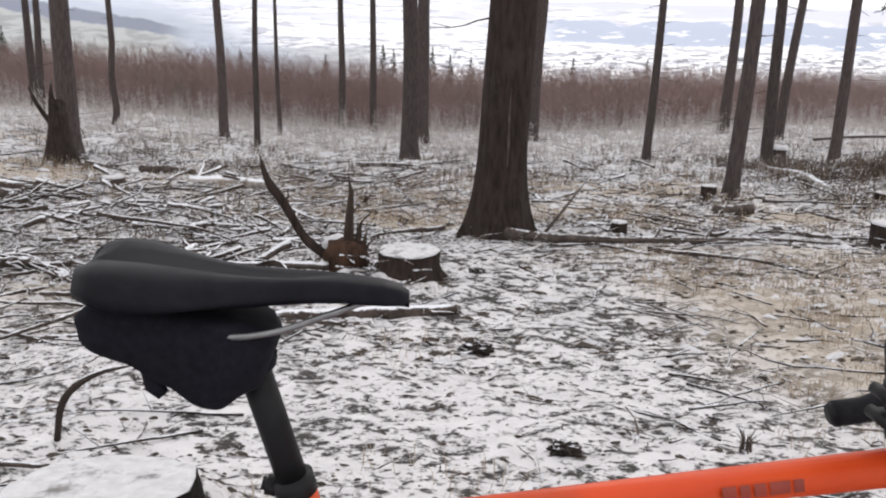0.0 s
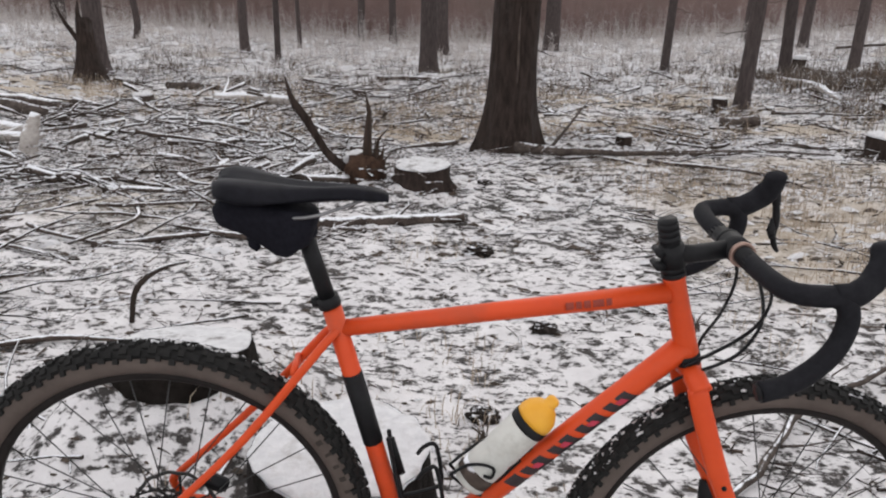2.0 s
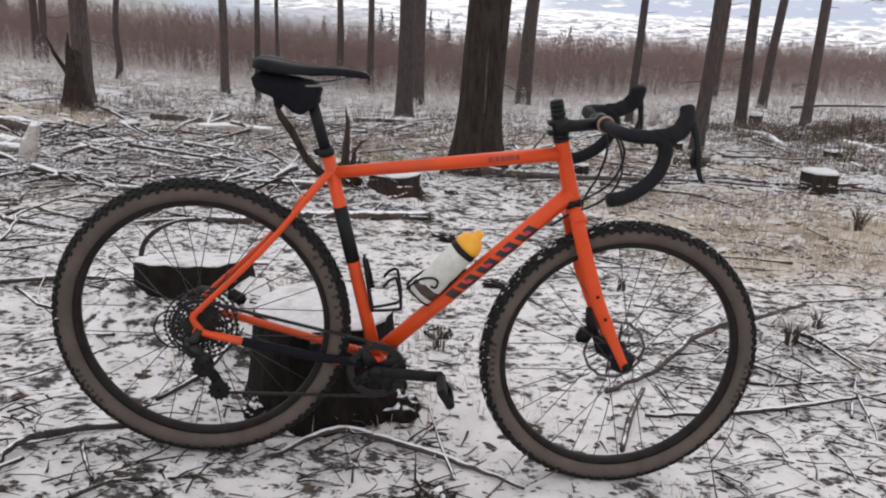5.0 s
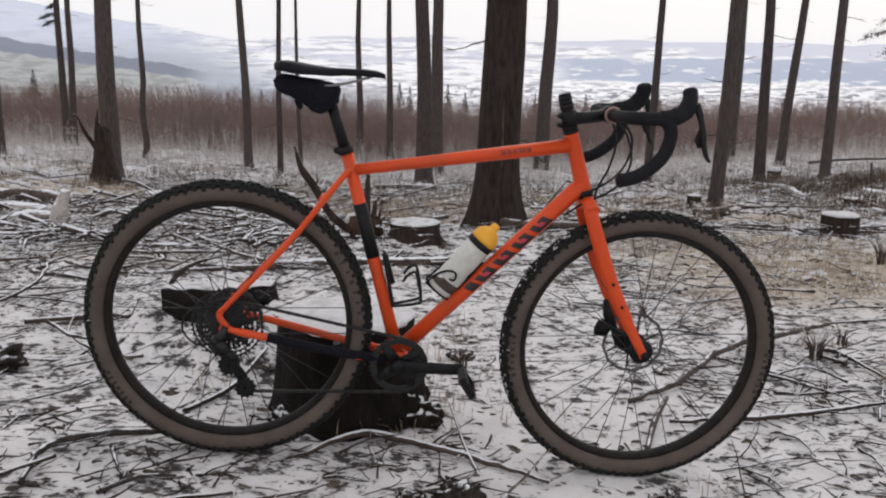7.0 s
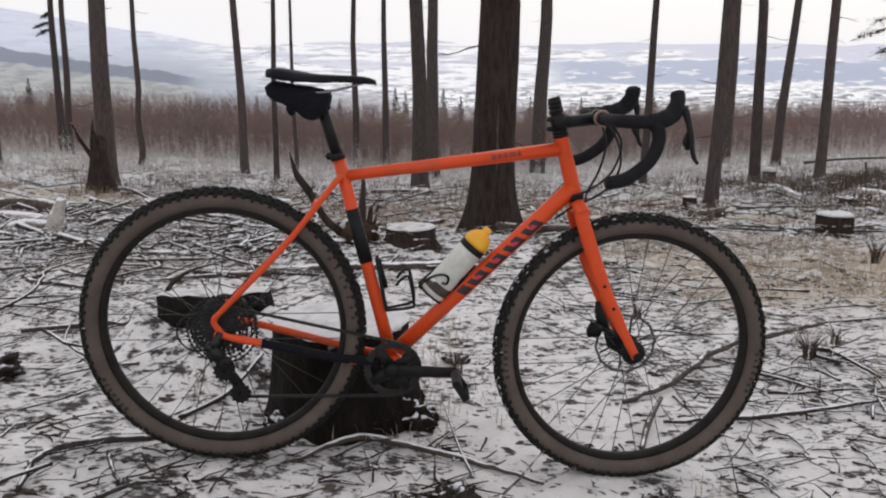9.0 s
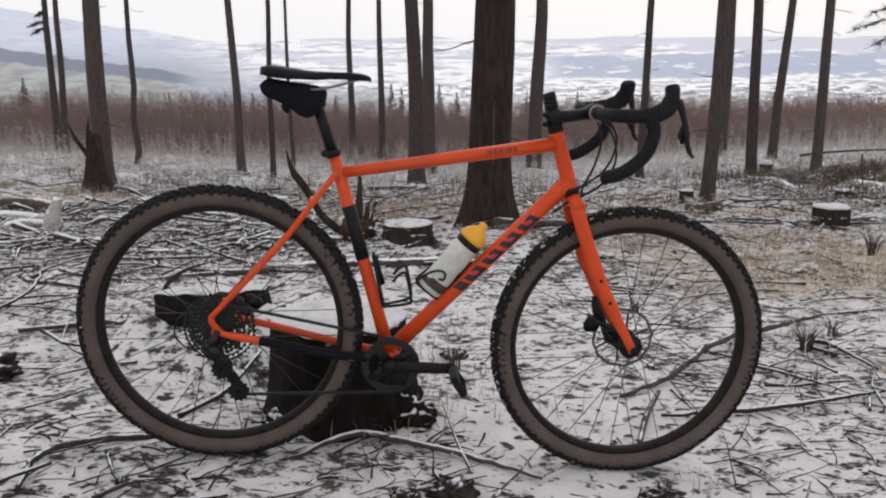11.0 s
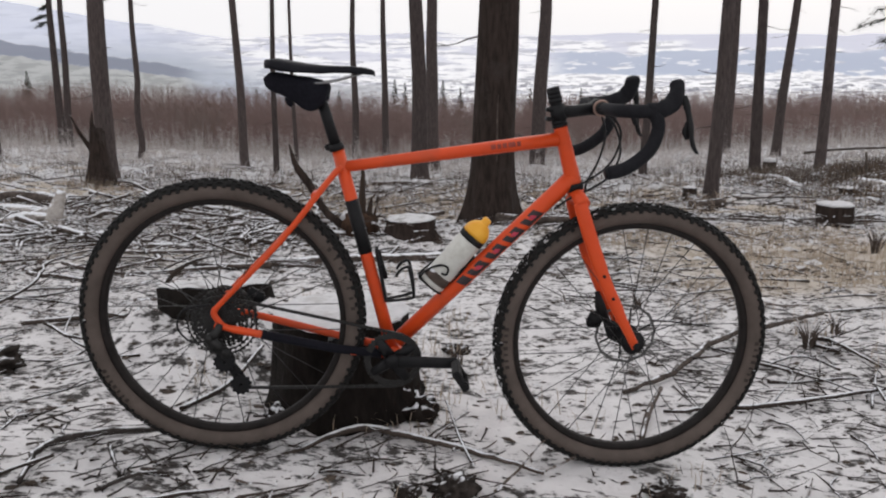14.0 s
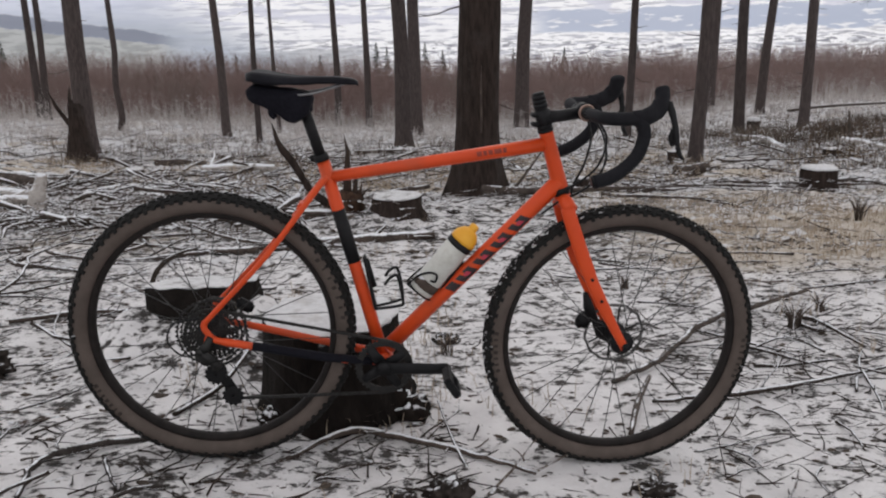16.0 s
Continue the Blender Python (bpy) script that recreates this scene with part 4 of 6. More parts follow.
for k, (a, b, c, r) in enumerate((
        ((-0.33, -0.04), (-0.28, -0.14), (-0.23, -0.22), 0.0065), ((-0.26, -0.30), (-0.18, -0.24), (-0.11, -0.18), 0.006), ((-0.65, 0.0), (-0.65, 0.10), (-0.63, 0.16), 0.004),
        ((0.25, -0.13), (0.30, -0.13), (0.37, -0.13), 0.0035), ((1.83, 0.98), (1.96, 1.05), (2.09, 1.11), 0.005), ((1.65, 0.45), (1.69, 0.37), (1.70, 0.27), 0.004),
        ((1.33, 0.11), (1.45, 0.15), (1.65, 0.27), 0.0032), ((1.43, 0.15), (1.48, 0.07), (1.50, 0.03), 0.0035), ((1.48, 0.07), (1.53, 0.15), (1.60, 0.19), 0.003),
        ((1.86, 0.33), (1.86, 0.23), (1.85, 0.13), 0.0045), ((1.37, -0.05), (1.44, -0.01), (1.50, 0.01), 0.003), ((2.21, 1.39), (2.21, 1.21), (2.29, 0.99), 0.011), ((2.16, 1.29), (2.15, 1.13), (2.24, 1.21), 0.009))):
    stick("dead_twig", [(*a, 0.0), (*b, 3 * r), (*c, 0.0)], [r, r, 0.5 * r], M_NEARSTICK if k < 2 else M_DRYTWIG, "dark dead twig with small side shoots on thin snow", "branch", "near twigs", n=6, wobble=0.008, seed=70 + k, forks=((0.3, 50, 14 * r, 4 * r), (0.6, -55, 16 * r, 3 * r), (0.75, 40, 10 * r, 5 * r)))
stick("fallen_branch", [(-0.24, 0.28, 0.0), (-0.15, 0.5, 0.02), (-0.08, 0.72, 0.01)], [0.008, 0.010, 0.006], M_DRYTWIG, "short dark stick behind the rear wheel", "branch", seed=16)
stick("arched_twig", [(-0.88, 1.95, 0.0), (-0.85, 1.95, 0.14), (-0.78, 1.95, 0.225), (-0.69, 1.95, 0.275), (-0.60, 1.95, 0.30)], [0.012, 0.013, 0.012, 0.009, 0.004], M_DRYTWIG, "dark twig arching up from the snow", "branch", seed=17)
stick("fallen_branch", [(-1.75, 1.7, 0.0), (-1.62, 2.1, 0.1), (-1.70, 2.5, 0.18), (-1.62, 3.3, 0.22)], [0.009, 0.009, 0.007, 0.004], M_DRYTWIG, "thin dark branch rising from the snow", "branch", seed=18, wobble=0.03, forks=((0.5, 40, 0.5, 0.12), (0.3, -50, 0.4, 0.1)))
stick("fallen_branch", [(-1.4, 1.55, 0.01), (-1.1, 1.7, 0.02), (-0.8, 1.72, 0.01)], [0.012, 0.014, 0.008], M_LOG, "snowy branch beside the wide stump", "branch", seed=19)
stick("fallen_branch", [(-1.0, 5.0, 0.02), (-0.62, 4.6, 0.15), (-0.45, 4.35, 0.05)], [0.008, 0.012, 0.006], M_DRYTWIG, "dark bent twig in the brushwood", "branch", seed=20)
stick("fallen_branch", [(-0.48, -0.42, 0.0), (-0.2, -0.38, 0.01), (0.05, -0.25, 0.0)], [0.008, 0.008, 0.004], M_DRYTWIG, "dark stick lying on thin snow", "branch", seed=22, wobble=0.01)
stick("upright_twig", [(0.58, 0.2, 0.10), (0.62, 0.08, 0.03), (0.66, -0.06, 0.0)], [0.003, 0.005, 0.006], M_DRYTWIG, "thin twig leaning on a fallen branch", "branch", seed=23, n=5)
def shrub(x, y, h, count, seed):
    rnd = random.Random(seed)
    t = thing("twiggy_shrub", Matrix.Translation((x, y, G(x, y))), "low dark twiggy shrub with bare upright stems", "shrub", "small shrubs")
    for _ in range(count):
        a, l = rnd.uniform(0, 6.28), h * rnd.uniform(0.5, 1.0)
        lean = rnd.uniform(0.2, 0.9) * l
        c, s = math.cos(a), math.sin(a)
        part("stem", tube([(c * 0.02, s * 0.02, -0.02), (c * lean * 0.35, s * lean * 0.35, l * 0.5), (c * lean * 0.75, s * lean * 0.75, l * 0.85), (c * lean, s * lean, l)], [0.0032, 0.0026, 0.002, 0.0008], 5), M_TWIG, t)


for i, (x, y, h, count) in enumerate(((3.95, 4.25, 0.24, 26), (0.62, 0.98, 0.10, 12), (1.55, 1.95, 0.10, 12), (7.4, 9.8, 0.35, 24), (6.6, 12.6, 0.4, 24), (-1.95, 5.3, 0.25, 18), (2.9, 9.9, 0.3, 18), (2.12, 1.25, 0.13, 24), (2.35, 1.5, 0.10, 16))):
    shrub(x, y, h, count, 60 + i)
for i, (x, y, s) in enumerate(((-1.10, 0.74, 0.12), (0.60, -0.2, 0.06), (1.15, -0.14, 0.045), (0.66, 3.2, 0.075), (0.48, -0.22, 0.035), (0.62, 1.15, 0.05), (0.75, 5.0, 0.06), (0.9, 1.9, 0.05))):
    bm = lump((s, s * 0.8, s * 0.45), 0.7, i * 3.3, 4, 3.2)
    ob = part("bark_clod", bm, M_CLOD)
    ob.location = (x, y, G(x, y) + s * 0.2)
    tagged(ob, "dark clod of bark and litter in the snow", "clod", "clods")


def stick_variant(seed, length, r):
    rnd = random.Random(seed)
    pts, d = [Vector((-length / 2, 0, 0))], Vector((1, 0, 0))
    for i in range(7):
        d = (d + Vector((0, rnd.gauss(0, 0.16), rnd.gauss(0, 0.07)))).normalized()
        pts.append(pts[-1] + d * length / 7)
    mid = pts[3].copy()
    pts = [p - Vector((0, mid.y, mid.z)) for p in pts]
    rr = [r * (1 - 0.09 * i) * rnd.uniform(0.85, 1.15) for i in range(8)]
    stem = tube(pts, rr, 7)
    twigs = []
    for _ in range(rnd.randint(1, 3)):
        i = rnd.randint(1, 5)
        a = rnd.choice((-1, 1)) * rnd.uniform(0.4, 1.1)
        l = length * rnd.uniform(0.15, 0.4)
        q = pts[i]
        e = Vector((math.cos(a), math.sin(a), rnd.uniform(-0.05, 0.35)))
        twigs.append(tube([q, q + e * l * 0.5 + Vector((0, 0.02, 0.02)), q + e * l], [rr[i] * 0.5, rr[i] * 0.35, rr[i] * 0.12], 5))
    return stem, twigs


def fallen_sticks(name, label, group, spec, material, seed):
    rnd = random.Random(seed)
    models = []
    for i in range(7):
        length, r = rnd.uniform(*spec["length"]), rnd.uniform(*spec["radius"])
        stem, twigs = stick_variant(seed * 31 + i, length, r)
        t = thing(name, Matrix(), label, "branch", group)
        part("stem", stem, material, t)
        for w in twigs:
            part("twig", w, material, t)
        models.append((t, length, r, []))
    for count, x0, x1, y0, y1, high in spec["where"]:
        for _ in range(count):
            t, length, r, used = rnd.choice(models)
            x, y = rnd.uniform(x0, x1), rnd.uniform(y0, y1)
            if y < 1.2 and -0.6 < x < 1.6:
                continue
            a = rnd.gauss(0.15, 0.8)
            dx, dy = math.cos(a) * length / 2, math.sin(a) * length / 2
            zl, zr = G(x - dx, y - dy), G(x + dx, y + dy)
            up = rnd.random() ** 2 * high
            m = Matrix.Translation((x, y, (zl + zr) / 2 + r * 0.7 + up * 0.5)) @ Matrix.Rotation(a, 4, "Z") @ Matrix.Rotation(-math.atan2(zr - zl + up * 0.9 * rnd.choice((-1, 1)), length), 4, "Y") @ Matrix.Rotation(rnd.choice((0, math.pi)), 4, "Z")
            if used:
                copy_thing(t, m)
            else:
                t.matrix_basis = m
                used.append(1)


fallen_sticks("fallen_stick", "crooked dead stick with snow along its top", "fallen sticks", {"length": (0.7, 1.7), "radius": (0.014, 0.032), "where": ((95, -6.5, 0.2, 4.6, 11.5, 0.22), (22, -3.6, -0.8, 3.0, 5.5, 0.08), (24, 1.6, 6.5, 5.8, 11.0, 0.06), (30, 5.5, 12.0, 8.5, 16.5, 0.35), (30, -9.0, 4.0, 11.0, 20.0, 0.25), (30, -2.6, 0.4, 11.5, 15.5, 0.35))}, M_LOG, 3)
fallen_sticks("snowy_stick", "short thick stick covered with snow in the brush pile", "snowy sticks", {"length": (0.3, 0.95), "radius": (0.016, 0.040), "where": ((100, -5.2, -0.5, 4.6, 9.5, 0.22), (40, -5.0, -0.8, 9.5, 14.0, 0.3), (22, 1.8, 6.0, 7.2, 12.0, 0.08), (14, -2.0, 0.4, 5.3, 8.0, 0.1), (24, 0.5, 6.0, 15.0, 22.0, 0.3))}, M_SNOWSTICK, 13)
fallen_sticks("thin_stick", "thin dark twiggy stick lying on snow", "thin sticks", {"length": (0.4, 0.95), "radius": (0.005, 0.010), "where": ((34, -2.6, -0.7, 0.6, 4.5, 0.10), (26, 1.3, 3.8, 0.3, 4.5, 0.05), (22, -0.8, 2.6, 2.2, 5.0, 0.05), (10, -1.6, -0.6, -0.7, 0.6, 0.03), (8, 1.2, 2.4, -0.7, 0.4, 0.03), (9, 1.65, 2.5, 0.1, 1.2, 0.04))}, M_DRYTWIG, 4)


# ---- brushwood, litter and grass ----
def scatter_twigs(name, spec, material, seed, label):
    rnd = random.Random(seed)
    verts, faces = [], []
    for count, x0, x1, y0, y1, l0, l1, r0, r1, keep in spec:
        for _ in range(count):
            x, y = rnd.uniform(x0, x1), rnd.uniform(y0, y1)
            if keep and noise.noise(Vector((x * 0.45, y * 0.35, 7.0))) < rnd.uniform(-0.75, 0.25):
                continue
            length, r = rnd.uniform(l0, l1) * rnd.uniform(0.4, 1), rnd.uniform(r0, r1)
            a = rnd.gauss(0.25, 1.0)
            d = Vector((math.cos(a), math.sin(a), rnd.gauss(0.02, 0.10)))
            p = Vector((x, y, G(x, y) + r * rnd.uniform(0.1, 2.5) + (rnd.random() ** 3 * 0.16 if y > 4 else 0)))
            side = Vector((-d.y, d.x, 0)).normalized()
            k = len(verts)
            n = 4
            bend = rnd.gauss(0, 0.25)
            for i in range(n):
                u = i / (n - 1)
                q = p + d * length * u + side * (bend * length * u * u + rnd.gauss(0, 0.012) * length) + Vector((0, 0, rnd.gauss(0, 0.015) * length))
                q.z = max(q.z, G(q.x, q.y) - r * 0.3)
                rr = r * (1 - 0.65 * u)
                for c, s in ((1, 0), (-0.5, 0.87), (-0.5, -0.87)):
                    verts.append(q + side * (s * rr) + Vector((0, 0, c * rr)))
            for i in range(n - 1):
                for j in range(3):
                    faces.append((k + i * 3 + j, k + i * 3 + (j + 1) % 3, k + (i + 1) * 3 + (j + 1) % 3, k + (i + 1) * 3 + j))
            faces.append((k + (n - 1) * 3, k + (n - 1) * 3 + 1, k + (n - 1) * 3 + 2))
    return tagged(from_lists(name, verts, faces, material), label, name.replace("_", " "), kind="stuff")


scatter_twigs("brushwood", (
    (620, -2.6, 3.8, -0.9, 3.0, 0.03, 0.20, 0.0018, 0.0045, False), (200, -2.6, 4.0, -0.6, 5.5, 0.2, 0.6, 0.004, 0.009, True),
    (1500, -4.5, 5.0, 2.5, 8.0, 0.06, 0.35, 0.003, 0.008, True), (600, -7.0, 0.5, 4.5, 12.0, 0.2, 0.8, 0.006, 0.014, True), (850, -4.6, 0.3, 3.6, 7.5, 0.08, 0.36, 0.004, 0.011, False), (160, -2.6, -0.6, 1.6, 3.4, 0.06, 0.3, 0.003, 0.008, False),
    (1300, -10, 12, 7.0, 18, 0.2, 0.9, 0.006, 0.022, True), (1300, -18, 20, 15, 40, 0.4, 1.6, 0.012, 0.035, True), (420, 6.0, 12.5, 9.0, 16.5, 0.4, 1.5, 0.008, 0.028, False)),
    M_TWIG, 5, "grey dead twigs and brushwood lying in the snow")
scatter_twigs("dark_twigs", (
    (800, -2.6, 3.8, -0.9, 4.0, 0.02, 0.13, 0.0016, 0.0048, False), (380, -1.3, 0.6, -0.75, 0.25, 0.04, 0.24, 0.0015, 0.0045, False), (420, 1.35, 2.7, -0.6, 1.3, 0.05, 0.30, 0.0014, 0.004, False), (500, -6, 5, 8.0, 17.0, 0.2, 0.7, 0.006, 0.013, False), (500, -5, 7, 3.0, 12.0, 0.08, 0.4, 0.004, 0.010, True)),
    M_DRYTWIG, 6, "thin dark twigs lying on the snow")


def scatter_blades(name, patches, material, seed, label):
    rnd = random.Random(seed)
    verts, faces = [], []
    for count, x0, x1, y0, y1, h0, h1, w, thr in patches:
        for _ in range(count):
            x, y = rnd.uniform(x0, x1), rnd.uniform(y0, y1)
            if noise.noise(Vector((x * 0.7, y * 0.5, 3.0))) < thr:
                continue
            z = G(x, y)
            for _ in range(5):
                h, a = rnd.uniform(h0, h1), rnd.uniform(0, 6.28)
                bx, by = x + rnd.gauss(0, 0.05), y + rnd.gauss(0, 0.05)
                lean = rnd.uniform(0.2, 1.1) * h
                dx, dy = math.cos(a) * lean, math.sin(a) * lean
                sx, sy = -math.sin(a) * w, math.cos(a) * w
                k = len(verts)
                verts += [(bx - sx, by - sy, z - 0.01), (bx + sx, by + sy, z - 0.01), (bx + dx * 0.4 - sx * 0.8, by + dy * 0.4 - sy * 0.8, z + h * 0.65), (bx + dx * 0.4 + sx * 0.8, by + dy * 0.4 + sy * 0.8, z + h * 0.65), (bx + dx, by + dy, z + h * 0.85)]
                faces += [(k, k + 1, k + 3, k + 2), (k + 2, k + 3, k + 4)]
    return tagged(from_lists(name, verts, faces, material), label, "grass", kind="stuff")


scatter_blades("dry_grass", ((1700, 1.9, 6.4, 2.6, 6.4, 0.03, 0.10, 0.0026, -0.2), (450, -0.6, 3.0, 0.2, 3.4, 0.04, 0.10, 0.0016, 0.15), (160, -2.4, 3.2, -0.8, 0.6, 0.03, 0.08, 0.0013, 0.1), (900, -1.5, 3.5, 8.0, 11.5, 0.06, 0.2, 0.003, -0.1), (900, -11.5, -5.5, 10, 16, 0.06, 0.2, 0.004, 0.0), (1500, -8, 13, 8, 16, 0.08, 0.25, 0.004, 0.0)),
               M_GRASS, 8, "pale dry grass tufts poking out of the snow")
scatter_blades("heath", ((2600, -9, 12, 5.5, 15, 0.06, 0.20, 0.003, 0.05), (1600, -16, 18, 13, 30, 0.12, 0.34, 0.006, 0.0), (500, 6.5, 12.5, 9.0, 17.0, 0.15, 0.5, 0.006, -0.3), (300, -3.0, 0.5, 4.2, 6.5, 0.04, 0.12, 0.002, 0.0)),
               M_HEATH, 14, "patches of low brown heath stems between snow")
scatter_blades("dark_brush", ((1500, 7.0, 15.0, 12.5, 20.0, 0.10, 0.42, 0.007, -0.12), (300, 3.2, 9.0, 9.5, 14.0, 0.06, 0.2, 0.004, 0.05), (260, -9.0, -2.5, 13.0, 19.0, 0.08, 0.3, 0.005, 0.05), (900, -9.0, 8.0, 14.0, 25.0, 0.10, 0.32, 0.007, 0.12)), M_BRUSH, 44, "dark low brush with dead stems on the bank")
scatter_blades("frosted_grass", ((1000, -14, 18, 15, 27, 0.10, 0.35, 0.006, -0.05), (3600, -30, 34, 24, 47, 0.2, 0.55, 0.010, -0.3)),
               M_FROST, 9, "frosted grass and brush before the thicket")


def scatter_clods(name, spec, material, seed, label):
    rnd = random.Random(seed)
    verts, faces = [], []
    for count, x0, x1, y0, y1, s0, s1 in spec:
        for _ in range(count):
            x, y, s = rnd.uniform(x0, x1), rnd.uniform(y0, y1), rnd.uniform(s0, s1) * rnd.uniform(0.4, 1)
            z, a = G(x, y), rnd.uniform(-0.6, 0.6)
            k = len(verts)
            n = 7
            top = (x + rnd.gauss(0, 0.2) * s, y + rnd.gauss(0, 0.2) * s, z + s * rnd.uniform(0.25, 0.5))
            for i in range(n):
                b = 6.283 * i / n
                r = s * rnd.uniform(0.55, 1.1)
                px, py = r * math.cos(b) * 1.5, r * math.sin(b) * 0.8
                verts.append((x + px * math.cos(a) - py * math.sin(a), y + px * math.sin(a) + py * math.cos(a), z + rnd.uniform(-0.3, 0.12) * s))
            verts.append(top)
            faces += [(k + i, k + (i + 1) % n, k + n) for i in range(n)]
    return tagged(from_lists(name, verts, faces, material), label, name.replace("_", " "), kind="stuff")


scatter_clods("bark_litter", ((4200, -2.8, 4.2, -0.9, 3.6, 0.006, 0.022), (2600, -5.5, 7.0, 3.0, 9.0, 0.015, 0.05), (1500, -10, 12, 8.0, 18.0, 0.03, 0.10)), M_LITTER, 21, "bits of dark bark and needles scattered over snow")
scatter_clods("snow_clumps", ((900, -5.5, 7.0, 3.0, 9.0, 0.03, 0.10), (1300, -10, 12, 7.0, 18.0, 0.06, 0.20), (2600, -20, 22, 15, 44, 0.10, 0.38)), M_SNOW, 22, "small clumps of snow lying on brushwood")


# ---- the thicket and the far conifers ----
def thicket():
    rnd = random.Random(12)
    verts, faces = [], []
    for _ in range(38000):
        y = 46 + 34 * rnd.random() ** 1.2
        half = 8 + y * 0.6
        x = rnd.uniform(-half, half)
        z = G(x, y)
        h = 4.3 + 0.045 * (y - 60) - 0.045 * min(16.0, max(0.0, abs(x) - 4.2)) + 0.85 * min(1.0, max(0.0, (-x - 3) / 18)) + 0.1 * min(1.0, max(0.0, (x - 6) / 12))
        h = (h + 0.5 * noise.noise(Vector((x * 0.12, y * 0.1, 0))) + 0.35 * noise.noise(Vector((x * 0.5, y * 0.3, 4)))) * rnd.uniform(0.45, 1.02) * (0.62 + 0.38 * min(1, (y - 46) / 10))
        r = rnd.uniform(0.005, 0.012)
        lx, ly = rnd.gauss(0, 0.09) * h, rnd.gauss(0, 0.09) * h
        k = len(verts)
        for u, s in ((0, 1.0), (0.55, 0.7), (1.0, 0.2)):
            for c, q in ((1, 0), (-0.5, 0.87), (-0.5, -0.87)):
                verts.append((x + lx * u * u + c * r * s, y + ly * u * u + q * r * s, z + h * u - 0.02))
        for i in range(2):
            for j in range(3):
                faces.append((k + i * 3 + j, k + i * 3 + (j + 1) % 3, k + i * 3 + 3 + (j + 1) % 3, k + i * 3 + 3 + j))
        for _ in range(12):
            u = rnd.uniform(0.2, 0.98)
            l, a = rnd.uniform(0.25, 0.8), rnd.uniform(0, 6.28)
            bx, by, bz = x + lx * u * u, y + ly * u * u, z + h * u
            ex, ey, ez = bx + math.cos(a) * l * 0.6, by + math.sin(a) * l * 0.6, bz + l * 0.8
            w = r * 0.7
            k = len(verts)
            verts += [(bx - w, by, bz), (bx + w, by, bz + w), (ex, ey, ez)]
            faces.append((k, k + 1, k + 2))
    tagged(from_lists("thicket", verts, faces, M_SCRUB), "dense red-brown leafless thicket of young trees", "thicket", kind="stuff")


thicket()


def saplings():
    rnd = random.Random(31)
    verts, faces = [], []
    for _ in range(6200):
        y = 33 + 24 * rnd.random() ** 0.7
        half = 6 + y * 0.58
        x = rnd.uniform(-half, half)
        z, h, r = G(x, y), rnd.uniform(0.4, 2.0) * min(1, (y - 28) / 14), rnd.uniform(0.006, 0.014)
        lx = rnd.gauss(0, 0.1) * h
        k = len(verts)
        verts += [(x - r, y, z), (x + r, y, z), (x, y + r, z), (x + lx, y, z + h)]
        faces += [(k, k + 1, k + 3), (k + 1, k + 2, k + 3), (k + 2, k, k + 3)]
        for _ in range(5):
            u, l, s = rnd.uniform(0.2, 0.9), rnd.uniform(0.12, 0.4), rnd.choice((-1, 1))
            k = len(verts)
            verts += [(x + lx * u, y, z + h * u), (x + lx * u + 0.4 * r, y, z + h * u + 1.6 * r), (x + lx * u + s * l * 0.7, y + rnd.gauss(0, 0.1), z + h * u + l * 0.6)]
            faces.append((k, k + 1, k + 2))
    tagged(from_lists("frosted_saplings", verts, faces, M_FROST), "frosted grey saplings and stalks before the thicket", "saplings", kind="stuff")


saplings()


def conifer(x, y, h, seed):
    rnd = random.Random(seed)
    z = G(x, y)
    t = thing("young_conifer", Matrix.Translation((x, y, z)), "dark young conifer rising from the thicket", "tree", "far conifers")
    part("trunk", tube([(0, 0, -0.1), (0.02, 0, h * 0.5), (0, 0, h)], [0.07, 0.045, 0.008], 6), M_BARK, t)
    verts, faces = [], []
    for _ in range(int(70 + 25 * h)):
        u = rnd.random() ** 0.8
        a = rnd.uniform(0, 6.28)
        l = (1 - u) * h * 0.22 + 0.08
        zz = h * (0.12 + 0.88 * u)
        ex, ey, ez = math.cos(a) * l, math.sin(a) * l, zz - l * rnd.uniform(0.05, 0.5)
        sx, sy = -math.sin(a) * l * 0.22, math.cos(a) * l * 0.22
        k = len(verts)
        verts += [(0, 0, zz), (ex * 0.55 + sx, ey * 0.55 + sy, (zz + ez) / 2 - 0.03), (ex, ey, ez), (ex * 0.55 - sx, ey * 0.55 - sy, (zz + ez) / 2 - 0.03), (ex * 0.5, ey * 0.5, (zz + ez) / 2 + 0.05)]
        faces += [(k, k + 1, k + 4), (k + 1, k + 2, k + 4), (k + 2, k + 3, k + 4), (k + 3, k, k + 4)]
    from_lists("crown", verts, faces, M_NEEDLE, t)


for i, (az, y, h) in enumerate(((-26.8, 80, 6.2), (-25.6, 84, 5.0), (-24.6, 86, 5.4), (-22.9, 88, 5.2), (-13.0, 88, 5.0), (-7.5, 88, 5.2), (-4.3, 84, 5.2), (-3.7, 86, 6.0), (-3.0, 84, 5.6), (-1.2, 86, 5.6), (-0.4, 88, 6.1), (0.8, 84, 5.2), (2.2, 88, 5.2), (5.6, 86, 5.4), (9.0, 88, 5.2), (13.8, 88, 5.0), (21.5, 88, 4.8))):
    conifer(0.57 + (y + 2) * math.tan(radians(az)), y, h + (1.0 if abs(az) < 5 else 0.5), 100 + i)


# ---- the bicycle ----
BIKE = Matrix.Translation((-0.0100, -0.0006, 0.0141)) @ Matrix.Rotation(radians(2.34), 4, "Z") @ Matrix.Rotation(radians(0.70), 4, "Y") @ Matrix.Rotation(radians(0.82), 4, "X")
